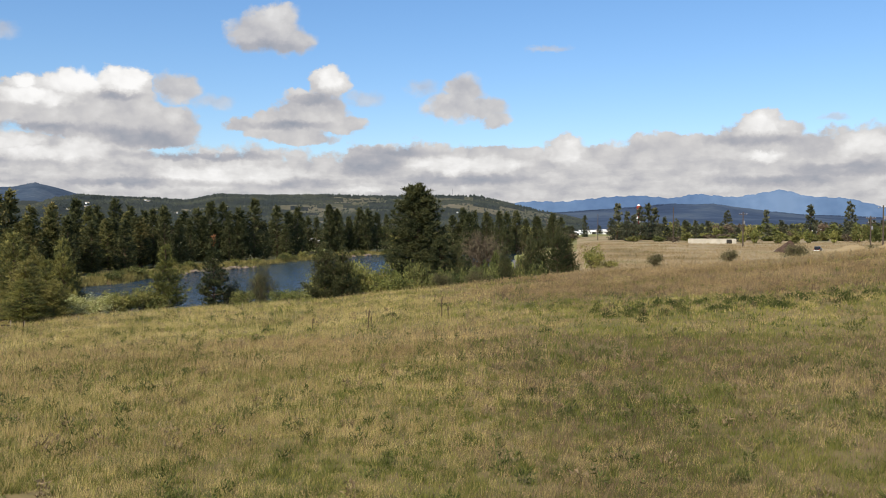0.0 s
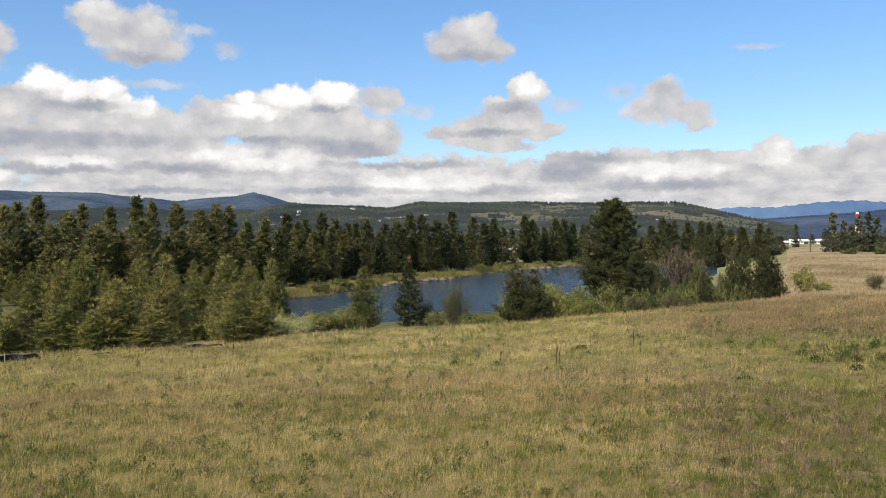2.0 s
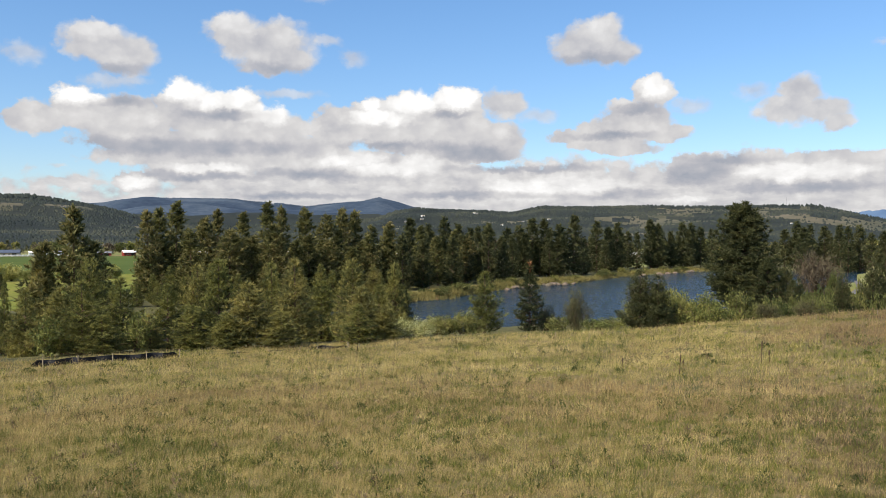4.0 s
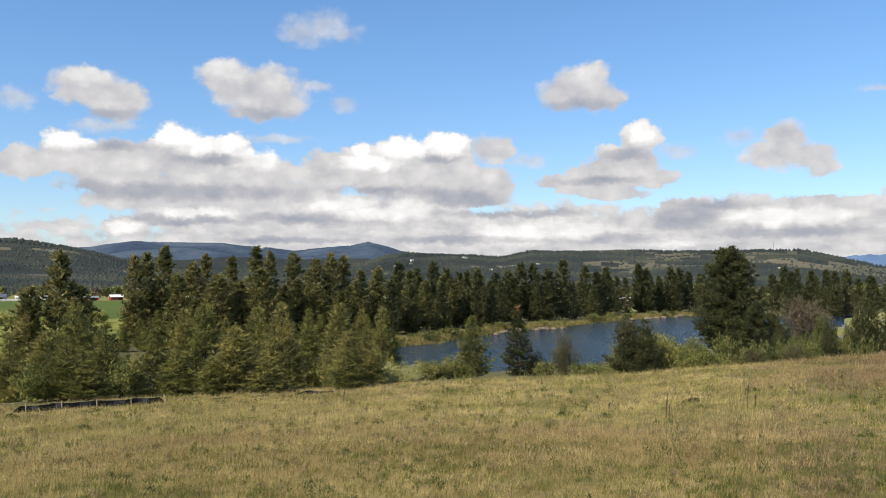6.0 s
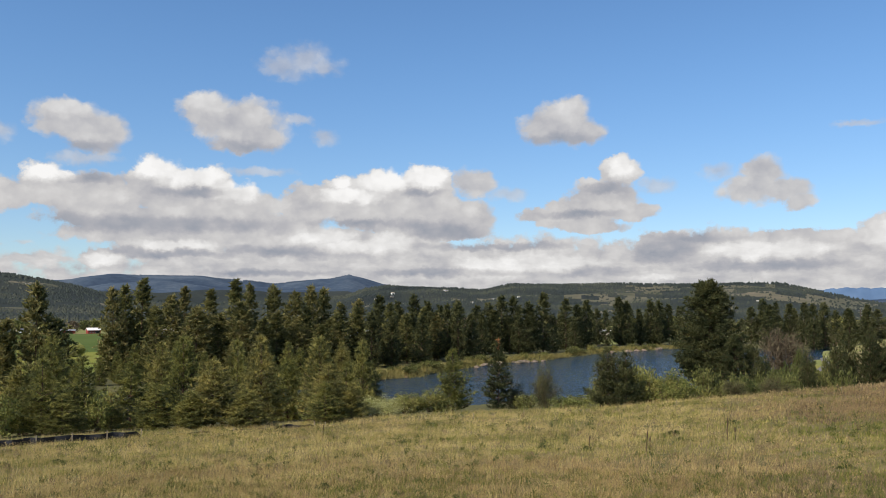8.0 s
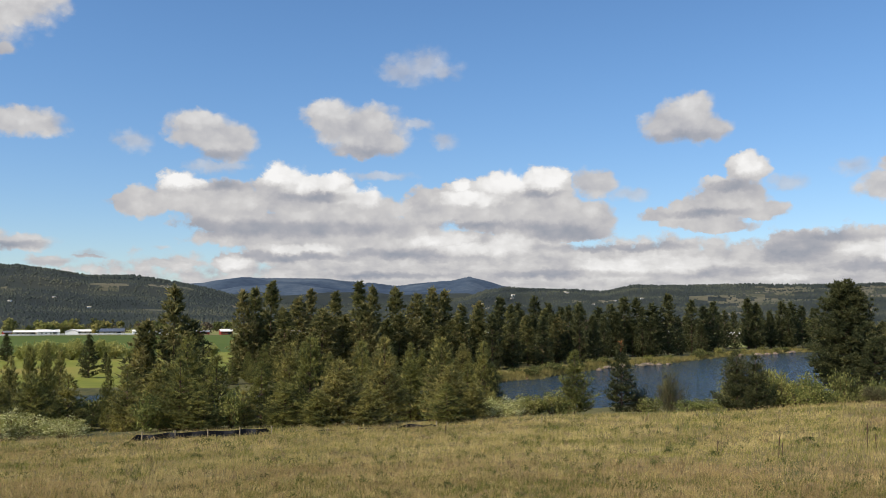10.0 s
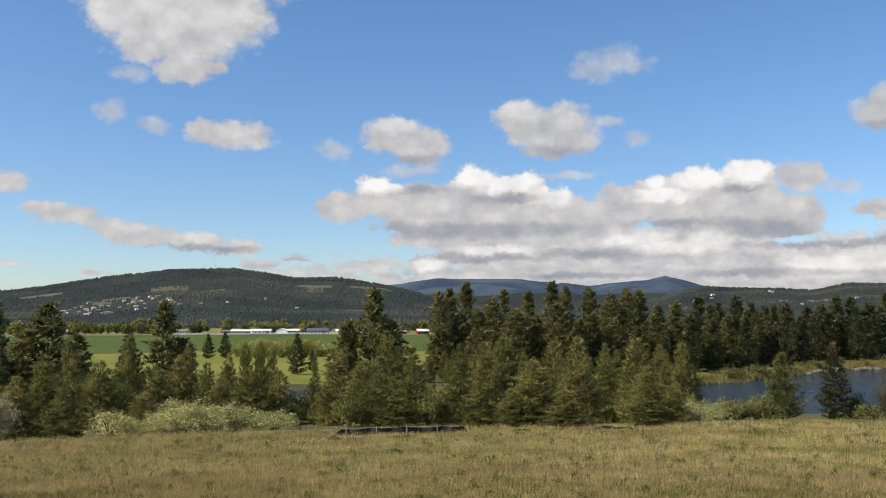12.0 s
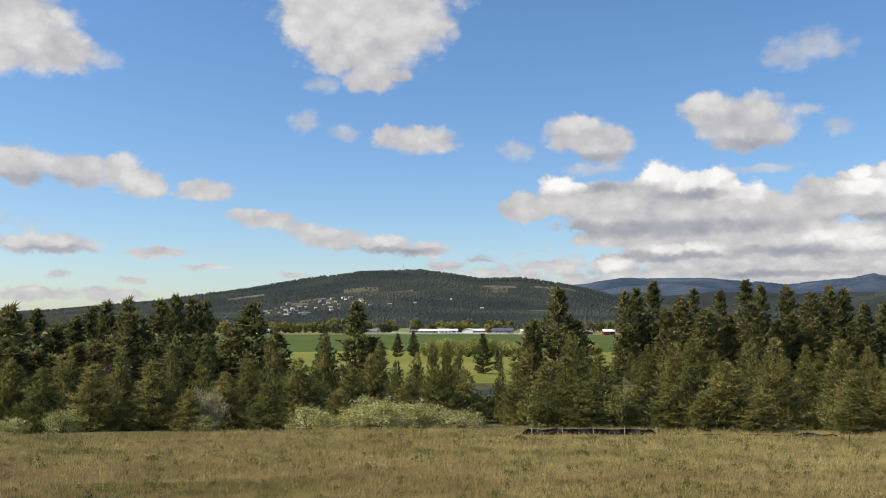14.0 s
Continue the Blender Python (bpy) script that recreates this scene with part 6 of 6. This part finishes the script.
# houses scattered over the hill
HILLHOUSE = [house(60.0, 1500, 11, 9, 4.5, 2.4, M_WHITE, M_BEIGE, 5, "pale house on the wooded hill", group="hill houses", windows=2),
             house(58.8, 1520, 13, 9, 4.5, 2.4, M_BEIGE, M_GREYROOF, -12, "beige house on the wooded hill", group="hill houses", windows=2)]
HILL_LOTS = [
    (60.9, 1610), (60.63, 1650), (60.41, 1570), (60.21, 1680), (60.0, 1615), (59.78, 1535), (59.58, 1630), (59.36, 1585), (61.04, 1550), (59.08, 1535), (57.89, 1730),
    (57.68, 1755), (57.39, 1710), (57.11, 1750), (56.9, 1715), (56.68, 1675), (56.26, 1730), (55.97, 1740), (55.61, 1695), (55.33, 1715), (55.08, 1665), (54.72, 1620),
    (58.1, 1610), (58.52, 1525), (57.21, 1610), (56.68, 1585), (58.8, 1665), (59.86, 1745), (47.59, 1690), (43.32, 2055), (43.22, 2040), (49.5, 1765), (51.84, 1690),
    (53.46, 1620), (55.79, 1595), (21.67, 1975), (16.56, 1840), (15.11, 1930), (13.6, 1875), (22.67, 1955), (1.08, 1750), (2.08, 1655), (-0.91, 1840), (18.18, 2145)]
for _n, (a_, r_) in enumerate(HILL_LOTS + [(pick.gauss(a0_, 0.35), r0_ + pick.uniform(-45, 45)) for a0_, r0_ in HILL_LOTS[:28:2] + HILL_LOTS[35:44:2]]):
    p_ = polar(a_, r_)
    p_.z = ground(p_.x, p_.y)
    copy_thing(HILLHOUSE[_n % 2], Matrix.Translation(p_) @ Matrix.Rotation(radians(a_) + pick.uniform(-0.7, 0.7), 4, "Z") @ Matrix.Scale(pick.uniform(0.5, 0.95), 4))


def white_fence():
    base = thing("white_fence", Matrix.Translation(polar(48, 752, ground(*polar(48, 752).xy))), "long white rail fence beside the farm track", "fence")
    o = base.matrix_basis.translation
    pts = []
    for i in range(46):
        a = 42.5 + 12.0 * i / 45
        p = polar(a, 752)
        p.z = ground(p.x, p.y)
        pts.append(p - o)
        part("post", slab(pts[-1].x - 0.12, pts[-1].y - 0.12, pts[-1].z - 0.1, pts[-1].x + 0.12, pts[-1].y + 0.12, pts[-1].z + 1.6), M_WHITE, base)
    for z in (0.55, 1.0, 1.45):
        bm = bmesh.new()
        for p, q in zip(pts, pts[1:]):
            tube(bm, p + Vector((0, 0, z)), q + Vector((0, 0, z)), 0.14, 0.14, 4)
        part("rail", bm, M_WHITE, base)


white_fence()


def ribbon(name, rows, lift, mat, label, category):
    """A path of given azimuths, distances and half widths, laid on the ground."""
    v, f = [], []
    fine = []
    for (a0, r0, w0), (a1, r1, w1) in zip(rows, rows[1:]):
        fine += [(a0 + (a1 - a0) * u / 14, r0 + (r1 - r0) * u / 14, w0 + (w1 - w0) * u / 14) for u in range(14)]
    fine.append(rows[-1])
    c = [polar(a, r) for a, r, w in fine]
    for i, (p, (a, r, w)) in enumerate(zip(c, fine)):
        d = c[min(i + 1, len(c) - 1)] - c[max(i - 1, 0)]
        s = Vector((d.y, -d.x, 0)).normalized() * w
        for q in (p + s, p - s):
            v.append((q.x, q.y, max(ground(q.x, q.y), ground(p.x, p.y)) + lift))
    f = [(2 * i, 2 * i + 1, 2 * i + 3, 2 * i + 2) for i in range(len(c) - 1)]
    tagged(new(name, mesh_of(name, v, f, mat)), label, category, kind="structure")


ribbon("verge", [(-0.9, 172, 2.6), (-1.9, 199, 3.0), (-2.9, 225, 3.2), (-3.9, 262, 3.2), (-4.5, 300, 3.0)], 0.10, M_PASTURE, "mown yellow-green verge beside the river path", "verge")
ribbon("path", [(-1.2, 172, 0.95), (-2.2, 200, 0.95), (-3.2, 226, 0.95), (-4.2, 262, 1.0), (-4.8, 300, 1.1), (-4.6, 350, 1.1)], 0.25, M_PAVED, "pale paved river path curving along the bank", "path")
ribbon("road", [(38.0, 760, 3.5), (46.0, 760, 3.5), (56.0, 757, 3.5), (66.0, 770, 3.5), (76.0, 800, 3.5)], 0.35, M_SHOAL, "pale farm track beyond the green field", "road")


# ---- the terrace to the east ----
def block_walls():
    p = polar(-16.7, 395)
    p.z = ground(p.x, p.y)
    base = thing("block_enclosure", Matrix.Translation(p) @ Matrix.Rotation(radians(-16.7), 4, "Z") @ Matrix.Diagonal((0.92, 1, 0.84, 1)), "unfinished pale concrete block enclosure with open gateway", "building")
    part("front_wall", slab(-10.5, -5, -0.5, -1.0, -4.6, 2.5, 0.03), M_CONCRETE, base)
    part("front_wall", slab(-0.9, -6.2, -0.5, 6.2, -5.8, 2.6, 0.03), M_CONCRETE, base)
    part("side_wall", slab(-1.0, -5.8, -0.5, -0.6, 5, 2.6, 0.03), M_CONCRETE, base)
    part("back_wall", slab(-10.5, 4.6, -0.5, 10.5, 5, 2.5, 0.03), M_CONCRETE, base)
    part("side_wall", slab(-10.5, -4.6, -0.5, -10.1, 4.6, 2.5, 0.03), M_CONCRETE, base)
    part("side_wall", slab(10.1, -5.5, -0.5, 10.5, 4.6, 2.5, 0.03), M_CONCRETE, base)
    # dark panel added for the shade inside the open gateway
    part("gate", slab(6.3, -5.95, -0.3, 8.6, -5.85, 2.3), M_DARK, base, "dark panel for the shade in the open gateway")
    part("front_wall", slab(8.7, -6.2, -0.5, 10.5, -5.8, 2.6, 0.03), M_CONCRETE, base)
    for x in (-10.5, -0.9):
        part("coping", slab(x - 0.1, -6.3 if x > -5 else -5.1, 2.6 if x > -5 else 2.5, x + (7.3 if x > -5 else 9.4), -5.7 if x > -5 else -4.5, 2.72 if x > -5 else 2.62), M_CONCRETE, base)


block_walls()


def soil_heap(a, r, w, h, seed, mat, name, label):
    rng = np.random.default_rng(seed)
    bm = bmesh.new()
    bmesh.ops.create_grid(bm, x_segments=26, y_segments=20, size=1)
    for v in bm.verts:
        d = math.hypot(v.co.x, v.co.y * 1.1)
        lump = noise.noise(Vector((v.co.x * 3, v.co.y * 3, seed))) * 0.35 + noise.noise(Vector((v.co.x * 9, v.co.y * 9, seed))) * 0.10
        v.co = Vector((v.co.x * w, v.co.y * w * 0.6, h * max(-0.2, (1 - d) * 1.15 + lump * max(0, 1.2 - d)) - 0.1))
    p = polar(a, r)
    p.z = ground(p.x, p.y)
    me = bpy.data.meshes.new(name)
    bm.to_mesh(me)
    bm.free()
    me.materials.append(mat)
    ob = new(name, me)
    ob.matrix_basis = Matrix.Translation(p) @ Matrix.Rotation(radians(a), 4, "Z")
    tagged(ob, label, "earth heap")


soil_heap(-21.1, 262, 4.6, 3.0, 3, M_EARTH, "soil_heap", "dark brown heap of excavated soil")
soil_heap(-24.6, 255, 7.5, 1.6, 5, M_TERRACE, "earth_bank", "grassy low earth bank beyond the field")
soil_heap(-26.4, 250, 6.5, 1.8, 6, M_TERRACE, "earth_bank", "grassy low earth bank beyond the field")


def parked_car(a, r, turn):
    p = polar(a, r)
    p.z = ground(p.x, p.y)
    base = thing("car", Matrix.Translation(p) @ Matrix.Rotation(radians(turn), 4, "Z"), "dark parked car with bright rear window on dry grass", "car")
    bm = slab(-2.15, -0.86, 0.35, 2.15, 0.86, 0.92, 0.12)
    part("body", bm, M_CARBODY, base)
    bm = slab(-1.55, -0.76, 0.90, 0.95, 0.76, 1.48, 0.05)
    for v in bm.verts:
        if v.co.z > 1.2:
            v.co.x = -0.2 + (v.co.x + 0.3) * 0.72
            v.co.y *= 0.86
    part("cabin", bm, M_CARBODY, base)
    part("rear_window", slab(-1.50, -0.60, 0.98, -1.38, 0.60, 1.38), M_GLASS, base)
    part("windscreen", slab(0.70, -0.60, 0.98, 0.82, 0.60, 1.38), M_GLASS, base)
    for s in (-1, 1):
        part("side_window", slab(-1.1, s * 0.755 - 0.02, 0.99, 0.6, s * 0.755 + 0.02, 1.36), M_GLASS, base)
        part("tail_light", slab(-2.18, s * 0.68 - 0.12, 0.62, -2.10, s * 0.68 + 0.12, 0.80), M_LAMPRED, base)
        part("headlight", slab(2.10, s * 0.66 - 0.16, 0.62, 2.18, s * 0.66 + 0.16, 0.78), M_WHITE, base)
        for x in (-1.32, 1.34):
            wheel = part("wheel", tube(bmesh.new(), (x, s * 0.74, 0.33), (x, s * 0.92, 0.33), 0.33, 0.33, 16), M_RUBBER, base)
            part("rim", tube(bmesh.new(), (x, s * 0.91, 0.33), (x, s * 0.935, 0.33), 0.20, 0.19, 12), M_METALROOF, wheel)
    part("bumper", slab(-2.24, -0.80, 0.36, -2.12, 0.80, 0.58, 0.03), M_WHITE, base, "pale rear bumper")


parked_car(-22.7, 265, 60)


def utility_pole(a, r, top, arms, label):
    p = polar(a, r)
    p.z = ground(p.x, p.y)
    h = top - p.z
    base = thing("utility_pole", Matrix.Translation(p) @ Matrix.Rotation(radians(a), 4, "Z"), label, "utility pole", "utility poles")
    part("pole", tube(bmesh.new(), (0, 0, -0.3), (0, 0, h), 0.24, 0.16, 8), M_POLE, base)
    for i in range(arms):
        z = h - 0.9 - 1.3 * i
        part("crossarm", slab(-1.4, -0.12, z, 1.4, 0.12, z + 0.16), M_POLE, base)
        for x in (-1.25, -0.6, 0.6, 1.25):
            part("insulator", tube(bmesh.new(), (x, 0, z + 0.16), (x, 0, z + 0.42), 0.06, 0.05, 6), M_WHITE, base)
    if arms:
        part("transformer", tube(bmesh.new(), (0.42, -0.1, h - 4.2), (0.42, -0.1, h - 3.1), 0.28, 0.28, 10), M_GREYROOF, base)


for a_, r_, t_, n_ in ((-18.5, 330, 11.5, 1), (-25.5, 300, 9.8, 2), (-26.15, 292, 12.8, 1), (-14.4, 420, 14.9, 0), (-9.8, 470, 12.5, 0), (-6.6, 520, 11.0, 1)):
    utility_pole(a_, r_, t_, n_, "tall brown wooden utility pole beyond the dry field")


def water_tower(a, r, top):
    p = polar(a, r)
    p.z = ground(p.x, p.y)
    h = top - p.z
    base = thing("water_tower", Matrix.Translation(p), "red and white elevated water tower behind trees", "water tower")
    for i in range(4):
        w = math.pi / 4 + i * math.pi / 2
        part("leg", tube(bmesh.new(), (1.9 * math.cos(w), 1.9 * math.sin(w), 0), (1.2 * math.cos(w), 1.2 * math.sin(w), h * 0.78), 0.28, 0.24, 6), M_WHITE, base)
    for z in (0.3, 0.52):
        part("brace", tube(bmesh.new(), (0, 0, h * z), (0, 0, h * z + 0.35), 1.7, 1.7, 4), M_WHITE, base)
    bm = bmesh.new()
    bmesh.ops.create_uvsphere(bm, u_segments=18, v_segments=10, radius=1)
    for v in bm.verts:
        v.co = Vector((v.co.x * 1.45, v.co.y * 1.45, h * 0.88 + v.co.z * h * 0.10))
    part("tank", bm, M_WHITE, base)
    part("band", tube(bmesh.new(), (0, 0, h * 0.82), (0, 0, h * 0.93), 1.50, 1.50, 18), M_RED, base, "red painted band")
    part("riser", tube(bmesh.new(), (0, 0, 0), (0, 0, h * 0.76), 0.4, 0.4, 8), M_RED, base)


water_tower(-12.3, 690, 22.8)


def antenna(a, r, h):
    p = polar(a, r)
    p.z = ground(p.x, p.y)
    base = thing("radio_mast", Matrix.Translation(p), "thin radio mast on the hill top", "mast", "radio masts")
    part("pole", tube(bmesh.new(), (0, 0, 0), (0, 0, h), 0.6, 0.3, 4), M_GREYROOF, base)


antenna(52.6, 2700, 34)
antenna(53.3, 2680, 24)
antenna(-0.6, 2700, 30)


# ---- stones and drift at the far shore ----
def stone(seed):
    bm = bmesh.new()
    bmesh.ops.create_icosphere(bm, subdivisions=2, radius=1)
    for v in bm.verts:
        v.co *= 1 + 0.28 * noise.noise(v.co * 1.4 + Vector((seed, 0, 0)))
        v.co.z *= 0.6
    me = bpy.data.meshes.new("boulder")
    bm.to_mesh(me)
    bm.free()
    me.materials.append(M_ROCK)
    return me


STONES = [stone(s) for s in (1.3, 5.1, 8.7)]
for _n in range(34):
    a_ = pick.uniform(4.5, 17)
    if _n < 8:
        a_ = pick.uniform(11.8, 14.5)
    r_ = float(SHORE_FAR(a_)) - pick.uniform(1, 9)
    p_ = polar(a_, r_, WATER_Z + 0.1)
    ob_ = new("boulder", STONES[_n % 3])
    ob_.matrix_basis = Matrix.Translation(p_) @ Matrix.Rotation(pick.uniform(0, 6.28), 4, "Z") @ Matrix.Scale(pick.uniform(0.5, 1.5), 4)
    tagged(ob_, "brown river boulder at the waterline", "boulder", "shore boulders")
